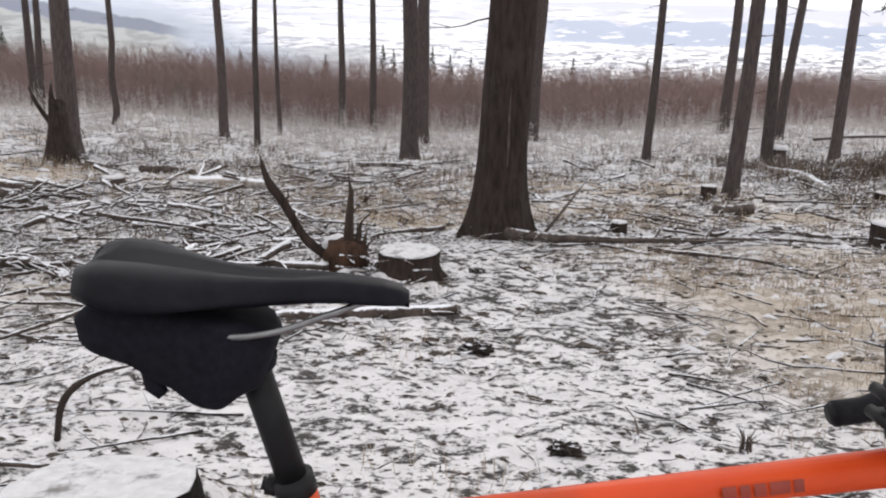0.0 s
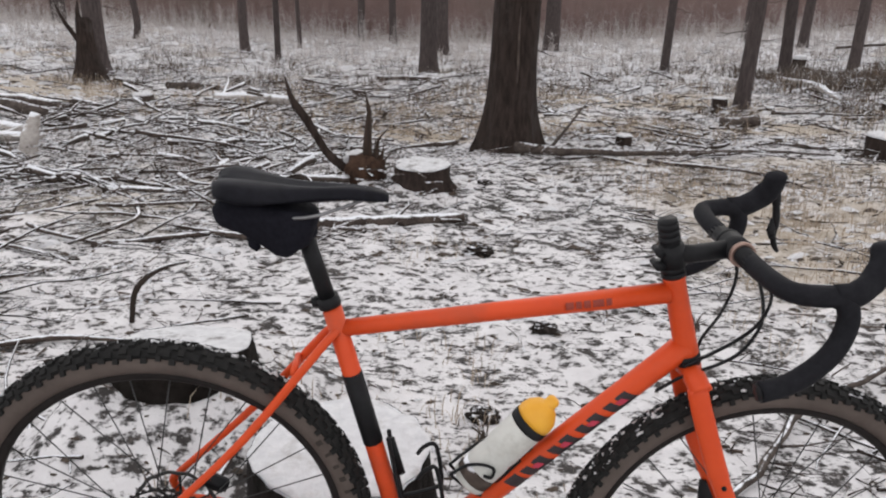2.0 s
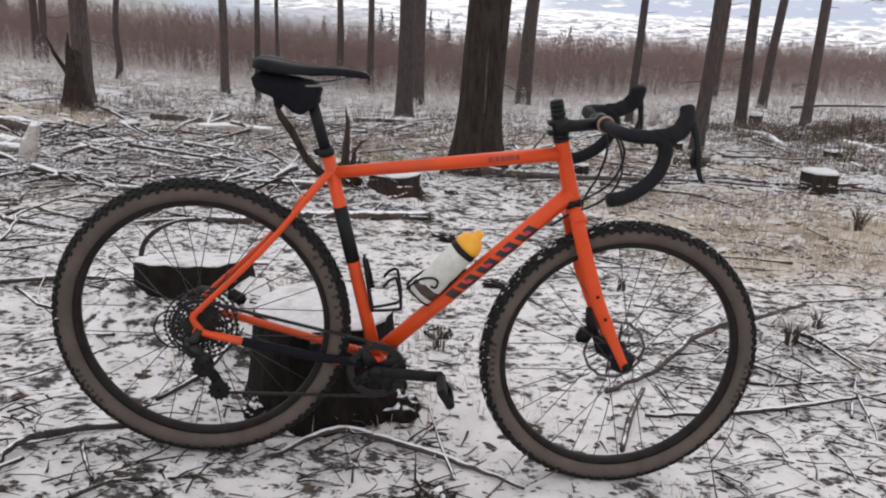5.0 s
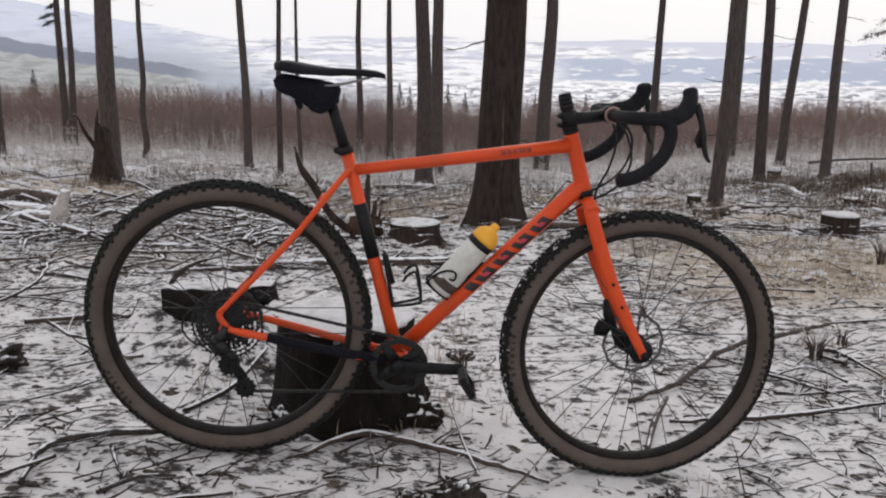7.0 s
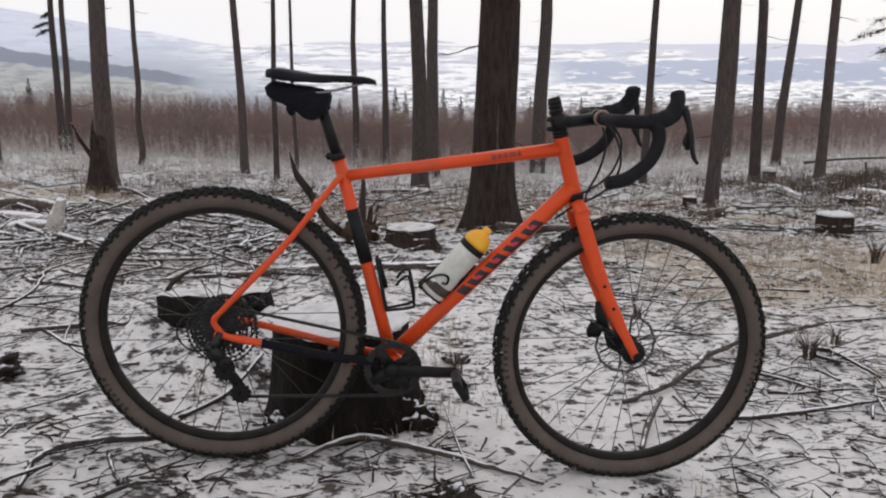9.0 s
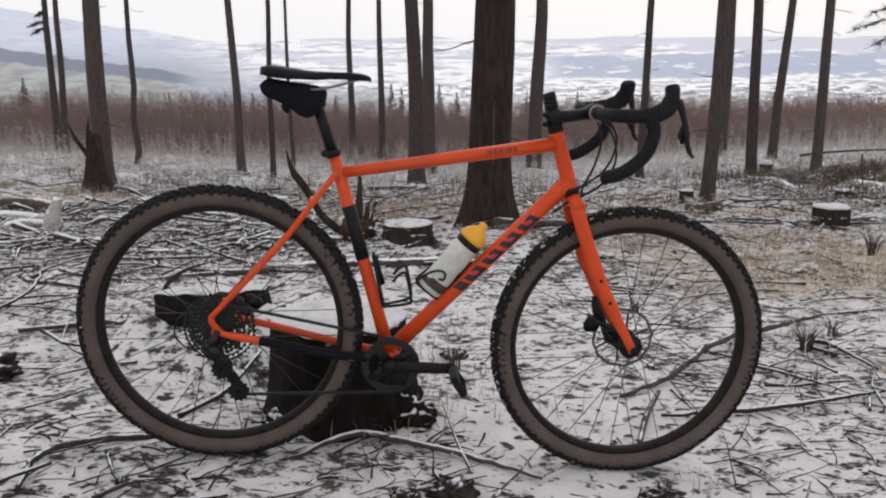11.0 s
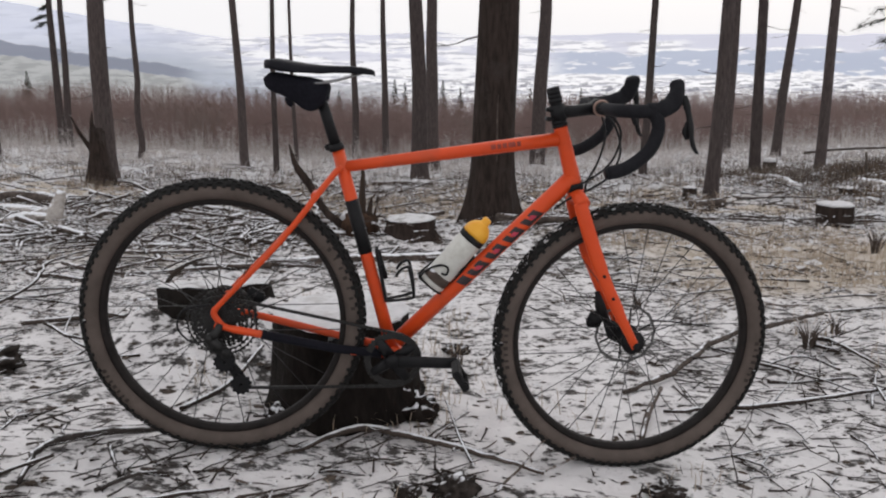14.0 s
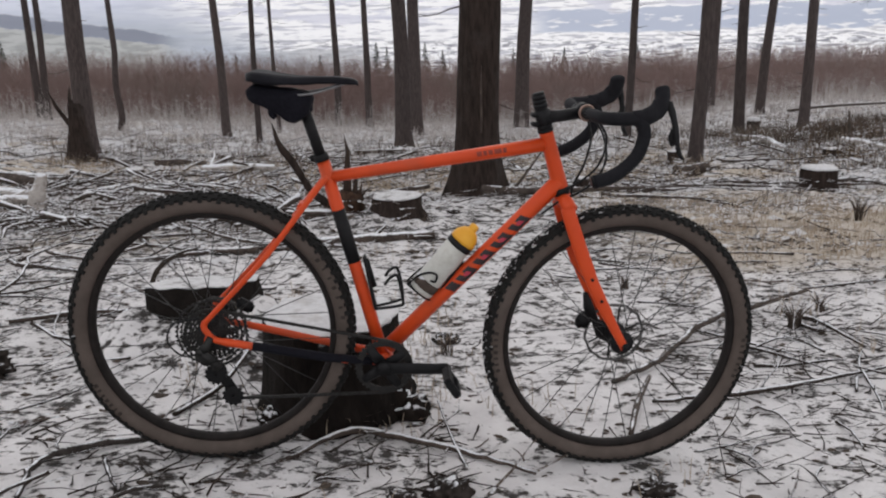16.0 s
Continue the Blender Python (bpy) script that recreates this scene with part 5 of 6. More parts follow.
RH, FH, BB = Vector((0.000, 0, 0.367)), Vector((1.0848, 0, 0.3065)), Vector((0.445, 0, 0.268))
bike = thing("bicycle", BIKE, "orange drop-bar gravel bicycle with tan-wall tyres propped on a stump", "bicycle")


def band(p0, p1, r, a0, a1, lift=0.0008, slant=0.0):
    """A thin patch on the near side of a tube from p0 to p1, between two angles over its flank."""
    bm = bmesh.new()
    p0, p1 = Vector(p0), Vector(p1)
    d = (p1 - p0).normalized()
    near = Vector((0, -1, 0))
    up = near.cross(d)
    if up.z < 0:
        up = -up
    rows = []
    for k in range(7):
        a = radians(a0 + (a1 - a0) * k / 6)
        off = (near * math.cos(a) + up * math.sin(a)) * (r + lift)
        sl = d * slant * k / 6
        rows.append((bm.verts.new(p0 + off + sl), bm.verts.new(p1 + off + sl), ))
    for a, b in zip(rows, rows[1:]):
        bm.faces.new((a[0], a[1], b[1], b[0]))
    return bm


# the front end is turned a little to its left
HT, HB = Vector((0.870, 0, 0.875)), Vector((0.914, 0, 0.722))
STEER = Matrix.Translation(HT) @ Matrix.Rotation(radians(2.31), 4, HT - HB) @ Matrix.Translation(-HT)


def steered(ob):
    ob.matrix_basis = STEER @ ob.matrix_basis
    return ob


# tubes
ST_TOP = Vector((0.3075, 0, 0.813))
seat_tube = part("seat_tube", tube([ST_TOP, ST_TOP.lerp(BB, 0.5), BB], [0.0165, 0.0165, 0.0175], 20), M_ORANGE, bike)
part("band", tube([ST_TOP.lerp(BB, 0.232), ST_TOP.lerp(BB, 0.490)], 0.0178, 20), M_BLACK, seat_tube, "black painted band")
top_tube = part("top_tube", tube([(0.318, 0, 0.770), (0.50, 0, 0.7945), (0.866, 0, 0.844)], [0.0145, 0.0155, 0.0180], 20), M_ORANGE, bike)
part("head_tube", tube([HT, HT.lerp(HB, 0.04), HT.lerp(HB, 0.05), HT.lerp(HB, 0.9), HB], [0.0185, 0.0185, 0.0178, 0.0205, 0.021], 20), M_ORANGE, bike)
DT0, DT1 = Vector((0.888, 0, 0.728)), Vector((0.456, 0, 0.303))
down_tube = part("down_tube", tube([DT0 + Vector((0.02, 0, 0.02)), DT0.lerp(DT1, 0.08), DT0.lerp(DT1, 0.5), DT1], [0.022, 0.021, 0.0205, 0.0205], 20), M_ORANGE, bike)
part("bottom_bracket", merge(tube([(BB.x, -0.036, BB.z), (BB.x, 0.036, BB.z)], 0.024, 20), tube([(BB.x, -0.046, BB.z), (BB.x, 0.046, BB.z)], 0.019, 16)), M_ORANGE, bike)
for s in (-1, 1):
    part("seat_stay", tube(curve([(0.318, 0.012 * s, 0.772), (0.290, 0.026 * s, 0.744), (0.160, 0.052 * s, 0.584), (0.02, 0.067 * s, 0.440), (-0.005, 0.068 * s, 0.414)], 4), [0.0076] * 9 + [0.0070] * 8, 12), M_ORANGE, bike)
    cs = part("chain_stay", tube(curve([(0.010, 0.068 * s, 0.368), (0.03, 0.068 * s, 0.361), (0.105, 0.066 * s, 0.345), (0.30, 0.050 * s, 0.299), (0.425, 0.030 * s, 0.276)], 4), [0.0085] * 5 + [0.0100] * 8 + [0.0110] * 4, 12), M_ORANGE, bike)
    if s < 0:
        part("chain_guard", tube([(0.109, -0.0665, 0.3445), (0.30, -0.0505, 0.2990), (0.415, -0.032, 0.2775)], 0.0118, 12), M_NYLON, cs, "black chain slap guard")
    bm = merge(tube(curve([(-0.005, 0.068 * s, 0.416), (-0.009, 0.068 * s, 0.398), (0.010, 0.068 * s, 0.368)], 4), 0.0085, 10, 0.7), tube([(RH.x, 0.060 * s, RH.z), (RH.x, 0.073 * s, RH.z)], 0.011, 14))
    part("dropout", bm, M_ORANGE, bike)
part("stay_bridge", tube([(0.245, -0.032, 0.70), (0.245, 0.032, 0.70)], 0.006, 10), M_ORANGE, bike)
# maker's marks as plain shapes
d = (DT1 - DT0).normalized()
for g in range(4):
    u = 0.145 + g * 0.105
    for u0, u1, a0, a1, sl in ((0.0, 0.030, -42, 34, 0.014), (0.052, 0.082, -42, 30, 0.014), (0.026, 0.056, -42, -14 + 10 * (g % 2), 0.004), (0.026, 0.056, 14, 32, 0.003)):
        part("mark", band(DT0.lerp(DT1, u + u0), DT0.lerp(DT1, u + u1), 0.0207, a0, a1, 0.0009, sl), M_LETTER, down_tube, "dark lettering drawn as a plain shape")
    part("mark", band(DT0.lerp(DT1, u + 0.030), DT0.lerp(DT1, u + 0.054), 0.0207, -16, 13, 0.0014, 0.008), M_PINK, down_tube, "crimson lettering drawn as a plain shape")
part("mark", band(DT0.lerp(DT1, 0.56), DT0.lerp(DT1, 0.605), 0.0207, -40, 36, 0.0009, 0.012), M_LETTER, down_tube, "dark lettering drawn as a plain shape")
A, B = Vector((0.50, 0, 0.7945)), Vector((0.866, 0, 0.844))
for u0, u1 in ((0.53, 0.565), (0.575, 0.60), (0.61, 0.64), (0.65, 0.70), (0.71, 0.735)):
    part("mark", band(A.lerp(B, u0), A.lerp(B, u1), 0.0180, -8, 30, 0.0010), M_WORD, top_tube, "small brown lettering drawn as a bar")

# fork
steered(part("fork_crown", merge(tube([HB, (0.920, 0, 0.700)], 0.0215, 20), tube(curve([(0.927, -0.050, 0.682), (0.921, -0.03, 0.697), (0.919, 0, 0.702), (0.921, 0.03, 0.697), (0.927, 0.050, 0.682)], 4), 0.0190, 14)), M_ORANGE, bike))
part("headset_ring", tube([HB + Vector((-0.003, 0, 0.010)), HB + Vector((0.002, 0, -0.008))], 0.0225, 20), M_BLACK, bike, "black lower headset cup")
for s in (-1, 1):
    steered(part("fork_blade", tube(curve([(0.920, 0.047 * s, 0.688), (0.932, 0.054 * s, 0.645), (0.977, 0.058 * s, 0.520), (1.027, 0.060 * s, 0.410), (1.084, 0.060 * s, 0.302)], 5), [0.0180] * 6 + [0.0185] * 5 + [0.0165] * 5 + [0.0140, 0.0130, 0.0122, 0.0115, 0.0115], 14, 0.62), M_ORANGE, bike))
    steered(part("axle_end", tube([(FH.x, 0.050 * s, FH.z), (FH.x, 0.069 * s, FH.z)], 0.0105, 14), M_BLACK, bike))
    for zz in (0.50, 0.44):
        steered(part("fork_bolt", tube([(0.977 + (0.52 - zz) * 0.45, -0.072, zz), (0.977 + (0.52 - zz) * 0.45, -0.060, zz)], 0.0045, 8), M_BLACK, bike)) if s < 0 else None


# wheels
def wheel(hub, disc, words):
    w = part("wheel", lathe([(0.296, -0.008), (0.3005, -0.0135), (0.314, -0.0145), (0.314, 0.0145), (0.3005, 0.0135), (0.296, 0.008)], 72), M_RIM, bike, "black rim with tan-wall tyre")
    w.location = hub
    w.scale = (1.032, 1.032, 1.032)
    prof = []
    for k in range(13):
        a = radians(-150 + 300 * k / 12)
        prof.append((0.3325 + 0.0245 * math.cos(a), 0.0290 * math.sin(a)))
    part("tyre", lathe(prof, 96), M_TAN, w, "tan-brown tyre sidewall")
    bm = bmesh.new()
    count = 96
    for k in range(count):
        for row, (ang, wide, long) in enumerate(((-62, 0.009, 0.009), (-38, 0.010, 0.012), (-13, 0.010, 0.011), (13, 0.010, 0.011), (38, 0.010, 0.012), (62, 0.009, 0.009))):
            a = 2 * math.pi * (k + (0.5 if row in (1, 3, 5) else 0)) / count
            ph = radians(ang + (4 if k % 2 else -4))
            r, y = 0.3325 + 0.0245 * math.cos(ph), 0.0290 * math.sin(ph)
            nr, ny = math.cos(ph), math.sin(ph)
            m = Matrix.Rotation(-a, 4, "Y") @ Matrix(((nr, -ny, 0, r + nr * 0.002), (ny, nr, 0, y + ny * 0.002), (0, 0, 1, 0), (0, 0, 0, 1)))
            ret = bmesh.ops.create_cube(bm, size=1.0)["verts"]
            bmesh.ops.scale(bm, vec=(0.0075, wide, long * (0.85 + 0.3 * ((k * 7 + row * 3) % 5) / 5)), verts=ret)
            bmesh.ops.transform(bm, matrix=m, verts=ret)
    tread = part("tread", bm, M_RUBBER, w, "black knobbly tread dusted with snow", smooth=False)
    casing = [(0.3325 + 0.0256 * math.cos(radians(a)), 0.0302 * math.sin(radians(a))) for a in range(-60, 61, 10)]
    part("tread_casing", lathe(casing + [(0.346, 0.0)], 96), M_RUBBER, w)
    part("hub", lathe([(0.0, -0.056), (0.010, -0.056), (0.011, -0.036), (0.030, -0.034), (0.031, -0.030), (0.021, -0.024), (0.020, 0.0), (0.021, 0.024), (0.031, 0.030), (0.030, 0.034), (0.011, 0.036), (0.010, 0.056), (0.0, 0.056)], 24, closed=False), M_BLACK, w)
    for side in (-1, 1):
        for lean in (-1, 1):
            o = 0.9 * lean
            p = Vector((0.027 * math.cos(o), 0.032 * side, 0.027 * math.sin(o)))
            first = part("spoke", tube([p, p.lerp(Vector((0.298, 0.003 * side, 0)), 0.5), (0.298, 0.003 * side, 0)], 0.0012, 5), M_SPOKE, w)
            for k in range(7):
                ob = first if k == 0 else new("spoke", first.data)
                ob.parent = w
                ob.rotation_euler = (0, 2 * math.pi * (k + (0.25 if lean > 0 else 0) + (0.5 if side > 0 else 0)) / 7 + 0.1, 0)
    rotor_y = 0.042
    n, rad = 60, disc
    bm = bmesh.new()
    inner, outer = [], []
    for k in range(n):
        a = 2 * math.pi * k / n
        wob = 0.0015 * math.sin(a * 12)
        outer.append([bm.verts.new(((rad + wob) * math.cos(a), rotor_y + e, (rad + wob) * math.sin(a))) for e in (-0.001, 0.001)])
        inner.append([bm.verts.new(((rad - 0.007 + wob) * math.cos(a), rotor_y + e, (rad - 0.007 + wob) * math.sin(a))) for e in (-0.001, 0.001)])
    for k in range(n):
        j = (k + 1) % n
        for e in (0, 1):
            bm.faces.new((outer[k][e], outer[j][e], inner[j][e], inner[k][e]))
        bm.faces.new((outer[k][0], outer[j][0], outer[j][1], outer[k][1]))
        bm.faces.new((inner[k][0], inner[j][0], inner[j][1], inner[k][1]))
    for k in range(6):
        a = 2 * math.pi * k / 6
        part("rotor_arm", tube([(0.02 * math.cos(a), rotor_y, 0.02 * math.sin(a)), ((rad - 0.01) * math.cos(a + 0.35), rotor_y, (rad - 0.01) * math.sin(a + 0.35))], 0.0028, 6, 0.4), M_DARKSTEEL, w)
    part("brake_rotor", bm, M_ROTOR, w, "steel disc brake rotor", smooth=False)
    # plain bars in place of the words moulded in the sidewall
    for a0, gap in words:
        for k in range(7):
            a = a0 + k * gap
            m = Matrix.Rotation(a, 4, "Y") @ Matrix.Translation((0.3325, -0.0291, 0)) @ Matrix.Rotation(0.05, 4, "Z")
            part("sidewall_mark", block((0.011, 0.0010, 0.006 if k % 3 else 0.009), m), M_MARK, w, smooth=False)
    return w


rear_wheel = wheel(RH, 0.075, ((-0.60, 0.083), (2.44, 0.048)))
front_wheel = wheel(FH, 0.082, ((0.03, 0.052), (2.95, 0.052)))
# snow caught in the tread
for hub, spans in ((FH, ((2.1, 3.7, 900), (0.9, 2.1, 170))), (RH, ((0.9, 2.5, 1900), (0.3, 0.9, 150)))):
    rnd = random.Random(int(hub.x * 100) + 3)
    bm = bmesh.new()
    for a0, a1, count in spans:
        for _ in range(count):
            a, ph = rnd.uniform(a0, a1), radians(rnd.uniform(-40, 70) if hub == FH else rnd.uniform(6, 66))
            if noise.noise(Vector((a * 14, ph * 2.2, hub.x * 9))) < rnd.uniform(-0.15, 0.5):
                continue
            deep = rnd.uniform(0.0262, 0.0292)
            r, y, s = 0.3325 + deep * math.cos(ph), (deep + 0.0045) * math.sin(ph), rnd.uniform(0.0011, 0.0036)
            ret = bmesh.ops.create_icosphere(bm, subdivisions=1, radius=s)["verts"]
            for v in ret:
                v.co *= rnd.uniform(0.6, 1.3)
            bmesh.ops.transform(bm, matrix=Matrix.Translation((r * math.cos(a), y, r * math.sin(a))) @ Matrix.Rotation(-a, 4, "Y") @ Matrix.Diagonal((0.6, 1.2, rnd.uniform(1.0, 2.2), 1)), verts=ret)
    part("tyre_snow", bm, M_SNOW, rear_wheel if hub == RH else front_wheel, "snow packed between the tread knobs")["kind"] = "stuff"

# brakes
steered(front_wheel)
steered(part("brake_caliper", merge(block((0.040, 0.028, 0.044), Matrix.Translation((0.999, 0.046, 0.348)) @ Matrix.Rotation(0.45, 4, "Y"), 0.008), tube([(1.002, 0.05, 0.425), (1.012, 0.05, 0.385), (1.030, 0.05, 0.345)], [0.007, 0.015, 0.012], 10), tube([(1.030, 0.046, 0.345), (1.052, 0.046, 0.310), (1.088, 0.046, 0.284)], [0.010, 0.022, 0.017], 12, 0.6), block((0.016, 0.02, 0.022), Matrix.Translation((0.984, 0.046, 0.338)), 0.004)), M_BLACK, bike, "black disc brake caliper"))
part("brake_caliper", block((0.05, 0.024, 0.030), Matrix.Translation((0.075, 0.050, 0.415)) @ Matrix.Rotation(0.5, 4, "Y"), 0.006), M_BLACK, bike)


# drivetrain
def gear(r, y, teeth, width, bore):
    bm = bmesh.new()
    ring = []
    n = teeth * 4
    for k in range(n):
        a = 2 * math.pi * k / n
        rr = r + (0.0035 if k % 4 in (1, 2) else -0.001)
        ring.append([bm.verts.new((rr * math.cos(a), y + e, rr * math.sin(a))) for e in (-width / 2, width / 2)] + [bm.verts.new((bore * math.cos(a), y + e, bore * math.sin(a))) for e in (-width / 2, width / 2)])
    for k in range(n):
        p, q = ring[k], ring[(k + 1) % n]
        bm.faces.new((p[0], q[0], q[1], p[1]))
        bm.faces.new((p[0], p[2], q[2], q[0]))
        bm.faces.new((p[1], q[1], q[3], p[3]))
        bm.faces.new((p[2], p[3], q[3], q[2]))
    return bm


cassette = part("cassette", lathe([(0.0, -0.056), (0.017, -0.056), (0.019, -0.05), (0.019, -0.026), (0.0, -0.026)], 24, closed=False), M_DARKSTEEL, bike, "dark multi-speed cassette")
cassette.location = RH
for r, y, t in ((0.092, -0.027, 44), (0.080, -0.031, 36), (0.067, -0.035, 32), (0.058, -0.039, 28), (0.050, -0.043, 24), (0.042, -0.047, 21), (0.034, -0.050, 17), (0.026, -0.053, 13)):
    part("sprocket", gear(r, y, t, 0.0018, r - 0.0048 if r > 0.045 else 0.016), M_DARKSTEEL, cassette, smooth=False)
for k in range(6):
    a = 1.05 * k
    part("carrier_arm", tube([(0.016 * math.cos(a), -0.031, 0.016 * math.sin(a)), (0.050 * math.cos(a + 0.12), -0.030, 0.050 * math.sin(a + 0.12)), (0.080 * math.cos(a + 0.2), -0.0275, 0.080 * math.sin(a + 0.2))], [0.009, 0.006, 0.0045], 6, 0.35), M_DARKSTEEL, cassette)
CR = Vector((0.445, 0, 0.266))
crank = part("chainring", gear(0.074, -0.046, 38, 0.003, 0.058), M_DARKSTEEL, bike, smooth=False)
crank.location = CR
for k in range(4):
    a = 0.6 + 1.5708 * k
    part("spider_arm", tube([(0.012 * math.cos(a), -0.047, 0.012 * math.sin(a)), (0.066 * math.cos(a), -0.0465, 0.066 * math.sin(a))], [0.017, 0.011], 8, 0.4), M_BLACK, crank)


def crank_arm(end, s):
    y0, y1 = 0.052 * s, 0.074 * s
    return merge(tube([(CR.x, y0 - 0.012 * s, CR.z), (CR.x, y0 + 0.016 * s, CR.z)], 0.018, 16), tube([(CR.x, y0 + 0.006 * s, CR.z), (CR.x + (end[0] - CR.x) * 0.3, y0 + 0.010 * s, CR.z + (end[1] - CR.z) * 0.3), (CR.x + (end[0] - CR.x) * 0.8, y1, CR.z + (end[1] - CR.z) * 0.8), (end[0], y1, end[1])], [0.0175, 0.0165, 0.0155, 0.0160], 12, 0.5))


for s, end, tip in ((-1, (0.613, 0.268), 1.0), (1, (0.282, 0.272), 0.12)):
    part("crank_arm", crank_arm(end, s), M_BLACK, bike)
    m = Matrix.Translation((end[0] + 0.006, 0.128 * s, end[1] - 0.014)) @ Matrix.Rotation(tip, 4, "Y")
    pedal = part("pedal", merge(block((0.056, 0.014, 0.020), m @ Matrix.Translation((0, 0.036, 0)), 0.003), block((0.056, 0.014, 0.020), m @ Matrix.Translation((0, -0.036, 0)), 0.003), block((0.013, 0.084, 0.020), m @ Matrix.Translation((0.023, 0, 0)), 0.003), block((0.013, 0.084, 0.020), m @ Matrix.Translation((-0.023, 0, 0)), 0.003), tube([(end[0], 0.07 * s, end[1]), (end[0] + 0.004, 0.165 * s, end[1] - 0.012)], 0.009, 12)), M_BLACK, bike, "black platform pedal", smooth=False)
# chain: upper run, lower run, round the sprockets and pulleys
cp = []
for k in range(9):
    a = radians(205 - 130 * k / 8)
    cp.append((RH.x + 0.069 * math.cos(a), -0.036, RH.z + 0.069 * math.sin(a)))
for k in range(9):
    a = radians(80 - 170 * k / 8)
    cp.append((CR.x + 0.074 * math.cos(a), -0.046, CR.z + 0.074 * math.sin(a)))
P1, P2 = Vector((0.010, -0.045, 0.270)), Vector((0.050, -0.045, 0.208))
for k in range(7):
    a = radians(-85 - 150 * k / 6)
    cp.append((P2.x + 0.020 * math.cos(a), -0.045, P2.z + 0.020 * math.sin(a)))
for k in range(5):
    a = radians(-40 + 120 * k / 4)
    cp.append((P1.x + 0.020 * math.cos(a), -0.045, P1.z + 0.020 * math.sin(a)))
bm = bmesh.new()
cv = [Vector(p) for p in cp]
total, links = 0.0, []
for a, b in zip(cv, cv[1:] + cv[:1]):
    n = max(1, round((b - a).length / 0.0127))
    links += [a.lerp(b, k / n) for k in range(n)]
for k, p in enumerate(links):
    q = links[(k + 1) % len(links)]
    d = q - p
    m = Matrix.Translation((p + q) / 2) @ Matrix.Rotation(-math.atan2(d.z, d.x), 4, "Y")
    ret = bmesh.ops.create_cube(bm, size=1.0)["verts"]
    bmesh.ops.scale(bm, vec=(d.length * 0.98, 0.0062 if k % 2 else 0.0042, 0.0075), verts=ret)
    bmesh.ops.transform(bm, matrix=m, verts=ret)
part("chain", bm, M_DARKSTEEL, bike, smooth=False)
mech = part("rear_derailleur", merge(tube([(0.006, -0.070, 0.374), (-0.004, -0.078, 0.352), (-0.018, -0.080, 0.340)], [0.010, 0.011, 0.013], 10),
    block((0.050, 0.026, 0.026), Matrix.Translation((-0.006, -0.080, 0.324)) @ Matrix.Rotation(0.75, 4, "Y"), 0.006),
    block((0.036, 0.018, 0.012), Matrix.Translation((-0.020, -0.078, 0.314)) @ Matrix.Rotation(0.75, 4, "Y"), 0.003),
    block((0.030, 0.024, 0.030), Matrix.Translation((0.014, -0.072, 0.296)) @ Matrix.Rotation(0.3, 4, "Y"), 0.007),
    tube([(-0.022, -0.094, 0.340), (-0.022, -0.068, 0.340)], 0.009, 10), tube([(0.012, -0.088, 0.303), (0.012, -0.062, 0.303)], 0.008, 10)), M_DARKSTEEL, bike, "scuffed dark rear derailleur")
for y in (-0.050, -0.058):
    part("cage_plate", tube([P1 + Vector((0, y + 0.042, 0.004)), P1.lerp(P2, 0.5) + Vector((0.006, y + 0.042, 0)), P2 + Vector((0.004, y + 0.042, -0.008))], [0.014, 0.013, 0.014], 10, 0.16), M_BLACK, mech)
for p in (P1, P2):
    o = part("jockey_wheel", gear(0.0255, -0.024, 12, 0.006, 0.004), M_BLACK, mech, smooth=False)
    o.location = p
part("mech_hose", tube(curve([(-0.024, -0.075, 0.330), (-0.070, -0.072, 0.326), (-0.104, -0.070, 0.365), (-0.085, -0.069, 0.412), (-0.02, -0.068, 0.425)], 6), 0.0027, 6), M_BLACK, bike, "black gear cable loop")

# seat
part("seat_clamp", merge(tube([(0.3010, 0, 0.829), (0.3060, 0, 0.812)], 0.0195, 18), block((0.022, 0.018, 0.016), Matrix.Translation((0.285, 0, 0.819)) @ Matrix.Rotation(0.25, 4, "Y"), 0.004)), M_BLACK, bike)
post = part("seatpost", tube([(0.306, 0, 0.812), (0.2635, 0, 0.957)], 0.0142, 18), M_BLACK, bike)
part("post_ring", tube([(0.2697, 0, 0.9360), (0.2710, 0, 0.9315)], 0.0147, 18), M_GREYMETAL, post, "thin grey ring")
part("rail_clamp", block((0.05, 0.055, 0.020), Matrix.Translation((0.264, 0, 0.966)), 0.006), M_BLACK, bike)


